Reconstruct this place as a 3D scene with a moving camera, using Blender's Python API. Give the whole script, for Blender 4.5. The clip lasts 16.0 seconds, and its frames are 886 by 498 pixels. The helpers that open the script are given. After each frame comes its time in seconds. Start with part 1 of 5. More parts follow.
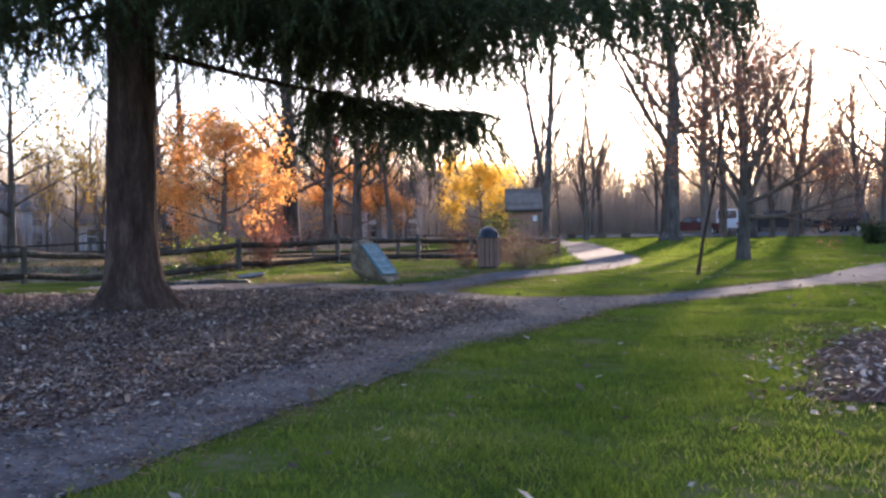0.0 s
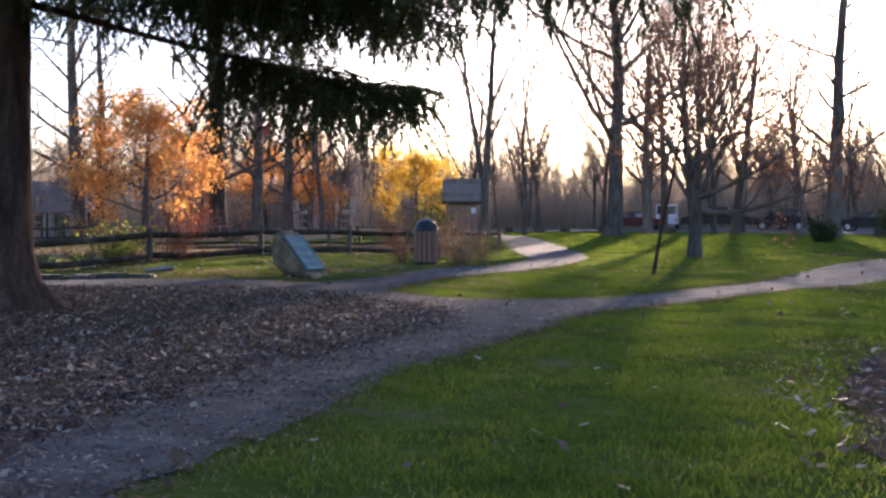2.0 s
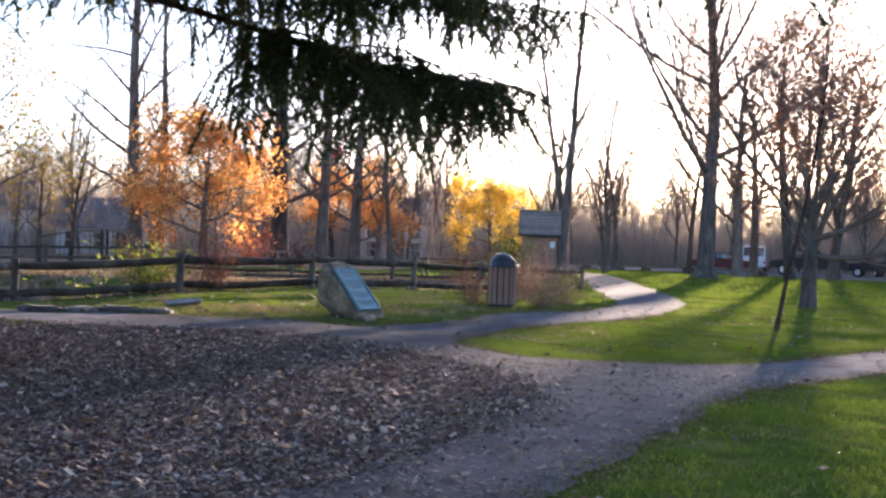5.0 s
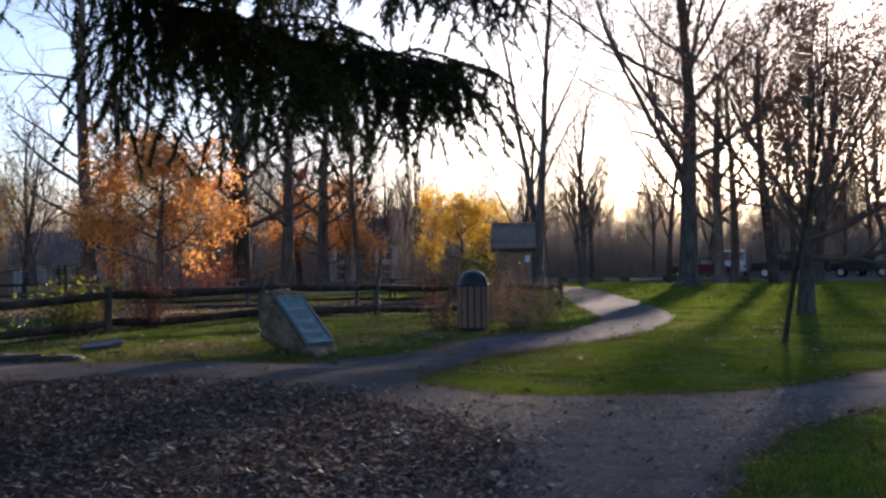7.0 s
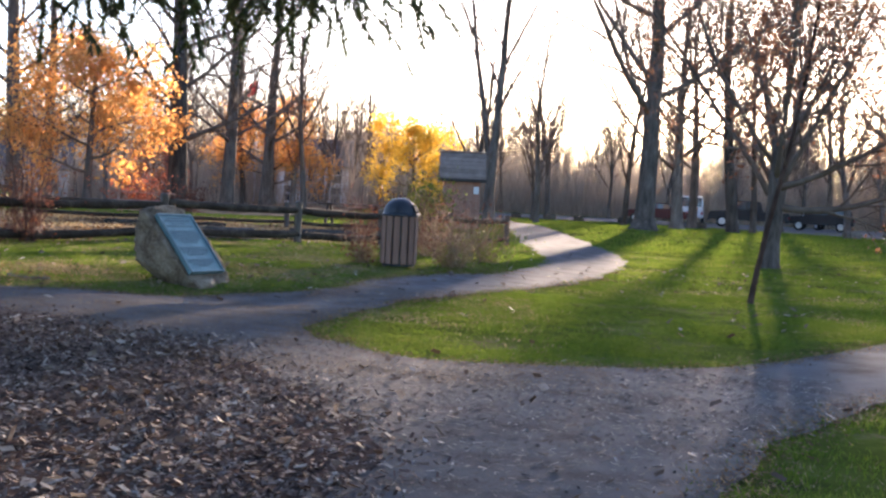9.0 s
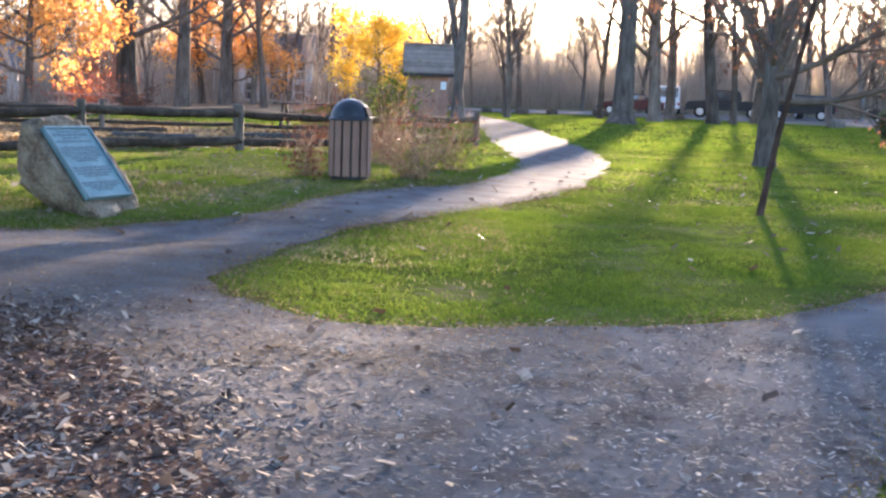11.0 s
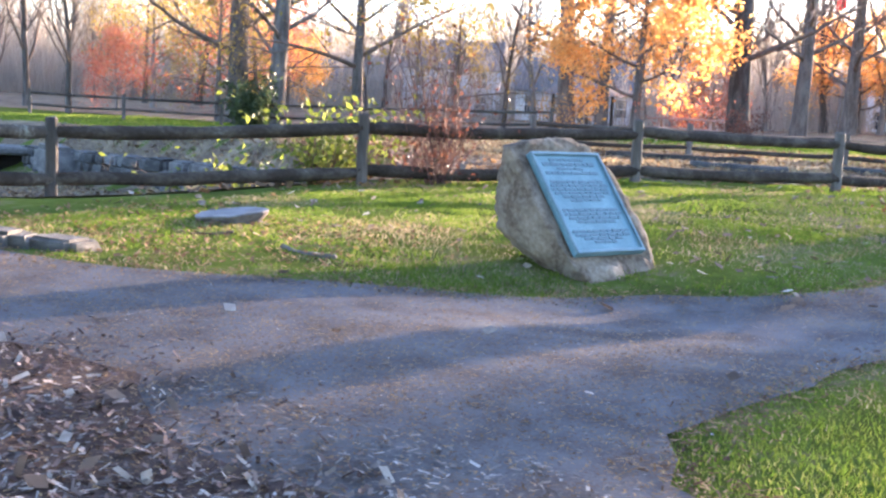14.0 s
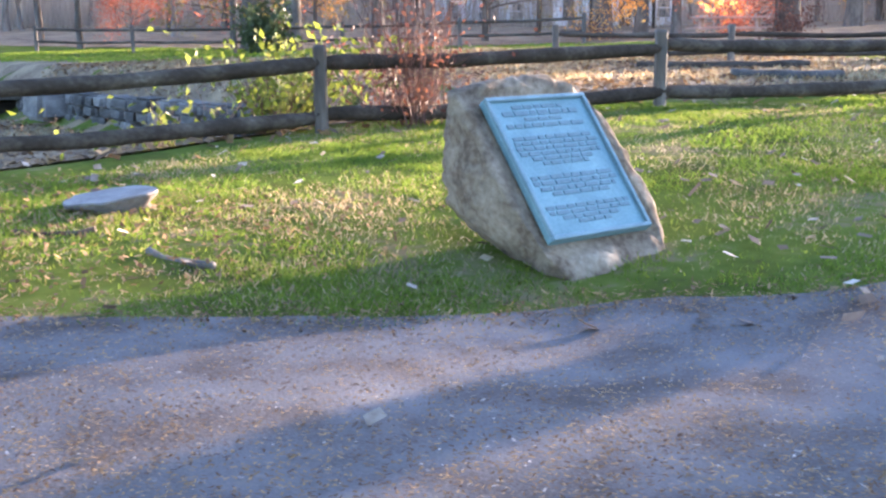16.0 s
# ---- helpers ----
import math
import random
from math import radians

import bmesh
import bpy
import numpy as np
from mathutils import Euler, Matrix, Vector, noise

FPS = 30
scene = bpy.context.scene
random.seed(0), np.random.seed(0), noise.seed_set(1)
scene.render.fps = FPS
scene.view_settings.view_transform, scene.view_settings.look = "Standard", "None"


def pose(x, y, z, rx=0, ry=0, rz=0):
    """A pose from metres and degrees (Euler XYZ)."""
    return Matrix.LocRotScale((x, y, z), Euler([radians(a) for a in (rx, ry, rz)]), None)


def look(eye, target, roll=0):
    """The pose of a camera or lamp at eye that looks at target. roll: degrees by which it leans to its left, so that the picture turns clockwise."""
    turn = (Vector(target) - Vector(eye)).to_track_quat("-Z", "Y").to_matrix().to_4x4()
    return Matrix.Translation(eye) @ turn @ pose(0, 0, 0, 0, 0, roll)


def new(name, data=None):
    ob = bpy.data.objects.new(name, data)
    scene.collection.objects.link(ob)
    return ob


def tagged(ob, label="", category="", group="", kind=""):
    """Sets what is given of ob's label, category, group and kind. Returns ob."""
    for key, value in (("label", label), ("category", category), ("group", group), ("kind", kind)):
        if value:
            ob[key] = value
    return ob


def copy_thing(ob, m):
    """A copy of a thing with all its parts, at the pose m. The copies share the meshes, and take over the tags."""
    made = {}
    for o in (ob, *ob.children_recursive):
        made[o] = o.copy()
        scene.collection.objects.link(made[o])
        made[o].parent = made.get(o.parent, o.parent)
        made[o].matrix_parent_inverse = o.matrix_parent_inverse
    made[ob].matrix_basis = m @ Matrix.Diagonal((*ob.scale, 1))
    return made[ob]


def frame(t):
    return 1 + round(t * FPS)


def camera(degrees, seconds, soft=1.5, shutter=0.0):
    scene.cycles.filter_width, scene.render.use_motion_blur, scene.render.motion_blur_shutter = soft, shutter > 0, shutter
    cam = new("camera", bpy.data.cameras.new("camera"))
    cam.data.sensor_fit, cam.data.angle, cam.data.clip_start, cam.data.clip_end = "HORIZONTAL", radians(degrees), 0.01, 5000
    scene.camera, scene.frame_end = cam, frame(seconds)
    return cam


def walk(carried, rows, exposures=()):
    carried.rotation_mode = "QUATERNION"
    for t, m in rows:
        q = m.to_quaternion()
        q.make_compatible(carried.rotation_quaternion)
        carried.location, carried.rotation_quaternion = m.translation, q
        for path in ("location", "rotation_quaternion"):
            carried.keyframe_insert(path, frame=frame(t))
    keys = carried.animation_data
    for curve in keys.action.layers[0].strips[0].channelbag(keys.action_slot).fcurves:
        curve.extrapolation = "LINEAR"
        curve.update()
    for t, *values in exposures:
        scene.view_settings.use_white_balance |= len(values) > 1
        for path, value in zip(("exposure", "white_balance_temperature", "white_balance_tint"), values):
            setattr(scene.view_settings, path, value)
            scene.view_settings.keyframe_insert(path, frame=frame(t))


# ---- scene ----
cam = camera(40.0, 16.0, soft=2.5)
PATH = [
    (0, (1.993, 1.992, 1.286), (1.835, 3.986, 1.244), -0.9),
    (0.5, (1.861, 2.776, 1.273), (1.749, 4.772, 1.215), -0.2),
    (1, (1.881, 3.516, 1.265), (1.833, 5.515, 1.21), -2.0),
    (1.5, (1.82, 4.035, 1.272), (1.779, 6.035, 1.24), -0.6),
    (2, (1.798, 4.775, 1.269), (1.748, 6.774, 1.213), -0.0),
    (2.5, (1.78, 5.541, 1.274), (1.703, 7.538, 1.198), 0.5),
    (3, (1.627, 6.327, 1.281), (1.54, 8.321, 1.158), 1.1),
    (3.5, (1.571, 7.106, 1.262), (1.475, 9.098, 1.113), -2.1),
    (4, (1.516, 7.843, 1.278), (1.357, 9.834, 1.182), 1.9),
    (6.5, (1.486, 11.247, 1.304), (1.304, 13.239, 1.324), 1.8),
    (7, (1.51, 12.005, 1.29), (1.384, 14.001, 1.315), -0.6),
    (7.5, (1.578, 12.727, 1.306), (1.449, 14.722, 1.276), 0.9),
    (8, (1.547, 13.398, 1.305), (1.436, 15.393, 1.223), 2.8),
    (8.5, (1.753, 14.162, 1.253), (1.679, 16.16, 1.183), 3.3),
    (11, (1.971, 17.566, 1.346), (1.971, 19.549, 1.086), 1.9),
    (11.5, (1.916, 18.377, 1.309), (1.748, 20.358, 1.097), 2.7),
    (12, (1.849, 19.092, 1.243), (1.488, 21.053, 1.088), -1.5),
    (12.5, (1.979, 19.694, 1.309), (1.332, 21.579, 1.149), 0.2),
    (13, (1.924, 20.256, 1.296), (1.216, 22.111, 1.059), 2.3),
    (13.5, (1.812, 21.08, 1.231), (1.012, 22.895, 0.975), 3.7),
    (14, (1.719, 21.639, 1.251), (0.766, 23.379, 0.995), 2.9),
    (14.5, (1.575, 22.327, 1.247), (0.68, 24.097, 0.985), 2.5),
    (15, (1.462, 23.001, 1.263), (0.536, 24.744, 0.936), 1.3),
    (15.5, (1.256, 23.571, 1.34), (0.28, 25.275, 0.958), -0.6),
    (16, (1.101, 24.161, 1.368), (0.085, 25.837, 0.966), -0.6),
]
EXPOSURES = [(0.0, 2.84, 6850, 27), (2.0, 2.41, 6850, 27), (4.0, 3.19, 6850, 27), (6.3, 1.85, 6650, 23), (7.0, 1.5, 6650, 23), (8.0, 2.63, 6700, 23), (8.5, 2.75, 6850, 23), (11.0, 3.64, 7100, 22), (12.5, 3.74, 6900, 23), (14.0, 4.21, 6800, 24), (16.0, 4.41, 6900, 24)]
walk(cam, [(t, look(eye, target, roll)) for t, eye, target, roll in PATH], EXPOSURES)

# ---- light ----
SUN_TURN, SUN_HEIGHT = 12.8, 6.4        # degrees to the right of +y, and above the horizon
world = bpy.data.worlds.new("world")
scene.world = world
world.use_nodes = True
wt = world.node_tree
sky = wt.nodes.new("ShaderNodeTexSky")
sky.sky_type, sky.sun_disc = "NISHITA", False
sky.sun_elevation, sky.sun_rotation = radians(SUN_HEIGHT), radians(SUN_TURN)
sky.air_density, sky.dust_density, sky.ozone_density = 0.7, 0.8, 2.5
back = wt.nodes["Background"]
back.inputs["Strength"].default_value = 0.105
wt.links.new(sky.outputs[0], back.inputs["Color"])
sun = new("sun", bpy.data.lights.new("sun", "SUN"))
sun.data.energy, sun.data.angle, sun.data.color = 5.0, radians(1.1), (1.0, 0.86, 0.68)
toward = Vector((math.sin(radians(SUN_TURN)), math.cos(radians(SUN_TURN)), math.tan(radians(SUN_HEIGHT))))
sun.matrix_world = look(toward * 60, (0, 0, 0))


# ---- materials ----
def material(name, ramp, scale=4.0, rough=0.85, bump=0.3, fine=40.0, metal=0.0, stretch=(1, 1, 1), through_light=0.0, island=0.0, by_object=0.0, specular=0.3, world_space=False, leak=None):
    """Two scales of noise choose a colour from the ramp; bump gives the relief. through_light mixes in translucency."""
    m = bpy.data.materials.new(name)
    m.use_nodes = True
    t = m.node_tree
    n, l = t.nodes, t.links
    n.clear()
    out = n.new("ShaderNodeOutputMaterial")
    bsdf = n.new("ShaderNodeBsdfPrincipled")
    bsdf.inputs["Roughness"].default_value, bsdf.inputs["Metallic"].default_value = rough, metal
    bsdf.inputs["Specular IOR Level"].default_value = specular
    tc = n.new("ShaderNodeTexCoord")
    place = tc.outputs["Object"]
    if world_space:
        place = n.new("ShaderNodeNewGeometry").outputs["Position"]
    mp = n.new("ShaderNodeMapping")
    mp.inputs["Scale"].default_value = stretch
    l.new(place, mp.inputs["Vector"])
    big, small = n.new("ShaderNodeTexNoise"), n.new("ShaderNodeTexNoise")
    for tex, s, d in ((big, scale, 4.0), (small, fine, 3.0)):
        tex.inputs["Scale"].default_value, tex.inputs["Detail"].default_value = s, d
        l.new(mp.outputs[0], tex.inputs["Vector"])
    mix = n.new("ShaderNodeMath")
    mix.operation = "MULTIPLY_ADD"
    l.new(small.outputs["Fac"], mix.inputs[0])
    mix.inputs[1].default_value = 0.45
    half = n.new("ShaderNodeMath")
    half.operation = "MULTIPLY_ADD"
    l.new(big.outputs["Fac"], half.inputs[0])
    half.inputs[1].default_value, half.inputs[2].default_value = 0.9, -0.175
    l.new(half.outputs[0], mix.inputs[2])
    value = mix.outputs[0]
    for amount, kind in ((island, "island"), (by_object, "object")):
        if amount:
            if kind == "island":
                source = n.new("ShaderNodeNewGeometry").outputs["Random Per Island"]
            else:
                source = n.new("ShaderNodeObjectInfo").outputs["Random"]
            add = n.new("ShaderNodeMath")
            add.operation = "MULTIPLY_ADD"
            l.new(source, add.inputs[0])
            add.inputs[1].default_value = amount
            sub = n.new("ShaderNodeMath")
            sub.operation = "SUBTRACT"
            l.new(value, sub.inputs[0])
            sub.inputs[1].default_value = amount / 2
            l.new(sub.outputs[0], add.inputs[2])
            value = add.outputs[0]
    cr = n.new("ShaderNodeValToRGB")
    while len(cr.color_ramp.elements) < len(ramp):
        cr.color_ramp.elements.new(0.5)
    for e, (p, c) in zip(cr.color_ramp.elements, ramp):
        e.position, e.color = p, (*c, 1)
    l.new(value, cr.inputs[0])
    l.new(cr.outputs[0], bsdf.inputs["Base Color"])
    if bump:
        bp = n.new("ShaderNodeBump")
        bp.inputs["Strength"].default_value, bp.inputs["Distance"].default_value = bump, 0.02
        l.new(value, bp.inputs["Height"])
        l.new(bp.outputs[0], bsdf.inputs["Normal"])
    last = bsdf.outputs[0]
    if through_light:
        tr = n.new("ShaderNodeBsdfTranslucent")
        if leak:
            tint = n.new("ShaderNodeMix")
            tint.data_type, tint.blend_type = "RGBA", "MULTIPLY"
            tint.inputs["Factor"].default_value = 1.0
            l.new(cr.outputs[0], tint.inputs["A"])
            tint.inputs["B"].default_value = (*leak, 1)
            l.new(tint.outputs["Result"], tr.inputs["Color"])
        else:
            l.new(cr.outputs[0], tr.inputs["Color"])
        ms = n.new("ShaderNodeMixShader")
        ms.inputs[0].default_value = through_light
        l.new(last, ms.inputs[1])
        l.new(tr.outputs[0], ms.inputs[2])
        last = ms.outputs[0]
    l.new(last, out.inputs[0])
    return m


def glass(name, tint):
    m = bpy.data.materials.new(name)
    m.use_nodes = True
    b = m.node_tree.nodes["Principled BSDF"]
    b.inputs["Base Color"].default_value, b.inputs["Roughness"].default_value = (*tint, 1), 0.05
    b.inputs["Specular IOR Level"].default_value = 0.8
    return m


M_LAWN = material("lawn", [(0.25, (0.055, 0.05, 0.024)), (0.42, (0.075, 0.095, 0.02)), (0.56, (0.095, 0.12, 0.026)), (0.68, (0.16, 0.13, 0.07)), (0.85, (0.20, 0.155, 0.095))], 0.9, 1.0, 0.3, 9, world_space=True, specular=0.0)
M_BLADE = material("grass_blade", [(0.1, (0.055, 0.105, 0.016)), (0.45, (0.115, 0.18, 0.022)), (0.75, (0.195, 0.23, 0.04)), (1.0, (0.33, 0.27, 0.12))], 0.6, 0.7, 0, 6, through_light=0.5, island=0.5, specular=0.12, world_space=True)
M_THATCH = material("straw_grass", [(0.1, (0.17, 0.12, 0.06)), (0.5, (0.30, 0.23, 0.13)), (1.0, (0.45, 0.37, 0.24))], 0.6, 0.8, 0, 6, through_light=0.4, island=0.6, specular=0.1, world_space=True)
M_PATH = material("gravel_path", [(0.22, (0.075, 0.062, 0.056)), (0.38, (0.115, 0.098, 0.092)), (0.5, (0.145, 0.134, 0.134)), (0.64, (0.168, 0.158, 0.16)), (0.76, (0.22, 0.18, 0.148))], 2.3, 1.0, 0.22, 70, world_space=True, specular=0.02)
M_MULCH = material("mulch_soil", [(0.2, (0.05, 0.034, 0.029)), (0.5, (0.10, 0.068, 0.057)), (0.8, (0.17, 0.12, 0.098))], 1.5, 1.0, 0.6, 30, world_space=True, specular=0.0)
M_CHIP = material("wood_chip", [(0.0, (0.06, 0.034, 0.028)), (0.45, (0.145, 0.088, 0.07)), (0.8, (0.26, 0.18, 0.145)), (1.0, (0.52, 0.42, 0.34))], 3, 0.8, 0, 20, island=0.9, specular=0.2)
M_CHIP_PALE = material("pale_wood_chip", [(0.0, (0.09, 0.07, 0.06)), (0.5, (0.18, 0.15, 0.13)), (0.8, (0.27, 0.23, 0.20)), (1.0, (0.50, 0.44, 0.39))], 3, 0.85, 0, 20, island=0.9, specular=0.15)
M_LEAF_DRY = material("dry_leaf", [(0.0, (0.08, 0.052, 0.038)), (0.55, (0.18, 0.125, 0.09)), (1.0, (0.55, 0.46, 0.38))], 3, 0.7, 0, 20, island=0.9, through_light=0.2, specular=0.2)
M_BANK = material("leafy_bank", [(0.2, (0.07, 0.045, 0.03)), (0.45, (0.15, 0.10, 0.065)), (0.6, (0.24, 0.165, 0.10)), (0.85, (0.36, 0.25, 0.15))], 0.9, 1.0, 0.6, 14, world_space=True, specular=0.05)
M_LEAF_BANK = material("russet_litter", [(0.0, (0.09, 0.05, 0.03)), (0.5, (0.20, 0.12, 0.065)), (1.0, (0.42, 0.26, 0.13))], 3, 0.8, 0, 20, island=0.9, through_light=0.25, specular=0.1)
M_ASPHALT = material("asphalt", [(0.2, (0.10, 0.092, 0.086)), (0.8, (0.19, 0.172, 0.16))], 0.3, 0.95, 0.04, 20, world_space=True, specular=0.05)
M_SPRUCE_BARK = material("spruce_bark", [(0.25, (0.030, 0.018, 0.014)), (0.5, (0.072, 0.043, 0.033)), (0.75, (0.14, 0.09, 0.07))], 5, 0.95, 1.0, 26, stretch=(1, 1, 0.28), specular=0.05)
M_BARK = material("grey_bark", [(0.25, (0.055, 0.043, 0.035)), (0.5, (0.125, 0.10, 0.083)), (0.8, (0.24, 0.20, 0.17))], 4, 0.95, 0.8, 22, stretch=(1, 1, 0.25), by_object=0.3, specular=0.08)
M_TWIG = material("twigs", [(0.2, (0.09, 0.065, 0.052)), (0.8, (0.21, 0.155, 0.118))], 1, 0.9, 0, 4, specular=0.08)
# Distant twigs: colour paler than M_TWIG and translucent, standing in for backlit haze.
M_HAZED_TWIG = material("haze_paled_twigs", [(0.1, (0.25, 0.205, 0.17)), (0.5, (0.37, 0.305, 0.25)), (0.9, (0.48, 0.39, 0.30))], 0.2, 0.9, 0, 2, island=0.6, through_light=0.5, world_space=True, specular=0.05)
M_NEEDLE = material("spruce_needles", [(0.1, (0.032, 0.045, 0.018)), (0.6, (0.065, 0.085, 0.03)), (1.0, (0.11, 0.125, 0.04))], 2, 0.55, 0, 9, island=0.5, through_light=0.28)
M_ORANGE = material("orange_leaves", [(0.1, (0.66, 0.23, 0.06)), (0.5, (0.86, 0.42, 0.125)), (0.9, (0.90, 0.58, 0.22))], 0.6, 0.6, 0, 4, island=0.5, through_light=0.72)
M_YELLOW = material("yellow_leaves", [(0.1, (0.68, 0.36, 0.04)), (0.5, (0.85, 0.56, 0.08)), (0.9, (0.88, 0.68, 0.17))], 0.6, 0.6, 0, 4, island=0.5, through_light=0.72)
M_RED = material("red_leaves", [(0.1, (0.34, 0.08, 0.045)), (0.5, (0.46, 0.14, 0.085)), (0.9, (0.55, 0.24, 0.12))], 0.6, 0.6, 0, 4, island=0.5, through_light=0.55)
M_OCHRE = material("ochre_leaves", [(0.1, (0.17, 0.11, 0.03)), (0.5, (0.30, 0.20, 0.045)), (0.9, (0.42, 0.26, 0.05))], 0.6, 0.6, 0, 4, island=0.5, through_light=0.5)
M_RUSSET = material("russet_leaves", [(0.1, (0.07, 0.025, 0.018)), (0.5, (0.14, 0.05, 0.03)), (0.9, (0.26, 0.10, 0.05))], 0.6, 0.6, 0, 4, island=0.5, through_light=0.4)
M_RUSSET_LEAF = material("russet_brown_leaves", [(0.1, (0.15, 0.06, 0.035)), (0.5, (0.26, 0.11, 0.06)), (0.9, (0.42, 0.20, 0.10))], 0.6, 0.6, 0, 4, island=0.5, through_light=0.55)
M_GREENLEAF = material("shrub_leaves", [(0.1, (0.06, 0.08, 0.015)), (0.5, (0.16, 0.19, 0.03)), (0.9, (0.28, 0.29, 0.06))], 0.6, 0.5, 0, 4, island=0.6, through_light=0.45, specular=0.15)
M_STRAW = material("dry_stems", [(0.1, (0.12, 0.075, 0.05)), (0.5, (0.24, 0.165, 0.11)), (0.9, (0.40, 0.30, 0.20))], 1, 0.8, 0, 4, island=0.6, through_light=0.35)
M_REDSTEM = material("red_stems", [(0.1, (0.06, 0.034, 0.027)), (0.9, (0.16, 0.08, 0.06))], 1, 0.8, 0, 4, island=0.6, through_light=0.2)
M_RAIL = material("weathered_rail", [(0.2, (0.026, 0.019, 0.014)), (0.5, (0.058, 0.043, 0.032)), (0.72, (0.11, 0.087, 0.066)), (0.92, (0.30, 0.29, 0.23))], 4, 0.9, 0.8, 24, stretch=(0.25, 1, 1), by_object=0.2, specular=0.08)
M_POST = material("weathered_post", [(0.2, (0.05, 0.04, 0.033)), (0.5, (0.11, 0.088, 0.07)), (0.85, (0.22, 0.185, 0.15))], 5, 0.9, 0.8, 24, stretch=(1, 1, 0.25), by_object=0.2)
M_BOULDER = material("granite_boulder", [(0.22, (0.05, 0.034, 0.024)), (0.40, (0.145, 0.102, 0.07)), (0.58, (0.25, 0.19, 0.135)), (0.85, (0.40, 0.325, 0.245))], 5.5, 0.95, 1.0, 30, specular=0.15)
M_STONE = material("field_stone", [(0.2, (0.04, 0.034, 0.028)), (0.5, (0.095, 0.082, 0.07)), (0.85, (0.20, 0.175, 0.15))], 3, 0.9, 0.8, 20, by_object=0.5)
M_CUTWOOD = material("weathered_cut_wood", [(0.2, (0.14, 0.12, 0.11)), (0.5, (0.22, 0.20, 0.19)), (0.85, (0.33, 0.31, 0.29))], 6, 0.85, 0.5, 40, specular=0.1)
M_BRONZE = material("patinated_bronze", [(0.2, (0.085, 0.18, 0.20)), (0.5, (0.14, 0.265, 0.285)), (0.85, (0.22, 0.37, 0.38))], 4, 0.55, 0.15, 60, metal=0.2, specular=0.35)
M_BRONZE_RIM = material("bronze_frame", [(0.2, (0.10, 0.18, 0.20)), (0.8, (0.21, 0.32, 0.34))], 6, 0.5, 0.1, 60, metal=0.2, specular=0.35)
M_LETTER = material("darkened_lettering", [(0.2, (0.085, 0.15, 0.17)), (0.8, (0.14, 0.225, 0.25))], 30, 0.6, 0.1, 90, metal=0.2)
M_SLAT = material("brown_slats", [(0.2, (0.17, 0.085, 0.06)), (0.5, (0.26, 0.14, 0.10)), (0.85, (0.36, 0.21, 0.155))], 3, 0.7, 0.4, 30, stretch=(1, 1, 0.15), by_object=0.3)
M_DARKPLASTIC = material("dark_plastic", [(0.2, (0.012, 0.014, 0.018)), (0.8, (0.03, 0.033, 0.04))], 4, 0.34, 0.1, 60, specular=0.4)
M_DARKWOOD = material("dark_wood", [(0.2, (0.025, 0.02, 0.018)), (0.8, (0.075, 0.058, 0.048))], 3, 0.8, 0.4, 20, stretch=(0.2, 1, 1))
M_REDWOOD = material("red_brown_boards", [(0.2, (0.27, 0.13, 0.09)), (0.8, (0.44, 0.24, 0.17))], 2, 0.8, 0.4, 16, by_object=0.2)
M_SHINGLE = material("brown_shingles", [(0.2, (0.17, 0.122, 0.10)), (0.8, (0.34, 0.255, 0.21))], 3, 0.95, 0.5, 16, by_object=0.35, specular=0.05)
M_WHITEWALL = material("white_siding", [(0.2, (0.60, 0.60, 0.60)), (0.8, (0.78, 0.78, 0.76))], 1, 0.7, 0.2, 10, stretch=(0.2, 0.2, 6))
M_GREYWALL = material("grey_siding", [(0.2, (0.30, 0.30, 0.32)), (0.8, (0.45, 0.44, 0.45))], 1, 0.7, 0.2, 10, stretch=(0.2, 0.2, 6))
M_ROOF = material("grey_roof", [(0.2, (0.09, 0.085, 0.085)), (0.8, (0.2, 0.185, 0.18))], 1, 0.9, 0.3, 14)
M_TRIMPAINT = material("white_trim", [(0.2, (0.7, 0.7, 0.69)), (0.8, (0.8, 0.8, 0.79))], 2, 0.6, 0.1, 20)
M_METAL = material("grey_metal", [(0.2, (0.42, 0.43, 0.44)), (0.8, (0.6, 0.6, 0.61))], 2, 0.4, 0.05, 20, metal=0.7)
M_TYRE = material("tyre_rubber", [(0.2, (0.012, 0.012, 0.012)), (0.8, (0.03, 0.03, 0.03))], 5, 0.9, 0.1, 40)
M_CARPAINT = {
    "black": material("black_paint", [(0.2, (0.010, 0.011, 0.013)), (0.8, (0.022, 0.023, 0.026))], 2, 0.35, 0, 30, specular=0.25),
    "maroon": material("maroon_paint", [(0.2, (0.06, 0.010, 0.010)), (0.8, (0.09, 0.018, 0.016))], 2, 0.35, 0, 30, specular=0.25),
    "white": material("white_paint", [(0.2, (0.66, 0.67, 0.68)), (0.8, (0.76, 0.76, 0.76))], 2, 0.25, 0, 30, specular=0.6),
    "silver": material("silver_paint", [(0.2, (0.38, 0.40, 0.42)), (0.8, (0.50, 0.51, 0.52))], 2, 0.25, 0, 30, metal=0.5, specular=0.6),
}
M_GLASS = glass("window_glass", (0.03, 0.04, 0.05))
M_LAMP = glass("lamp_lens", (0.55, 0.5, 0.45))
M_REDCLOTH = material("red_cloth", [(0.2, (0.40, 0.03, 0.04)), (0.8, (0.55, 0.06, 0.06))], 3, 0.8, 0.2, 20, through_light=0.4)
M_SIGN = material("white_sign", [(0.2, (0.6, 0.62, 0.62)), (0.8, (0.78, 0.78, 0.76))], 4, 0.6, 0.1, 30)


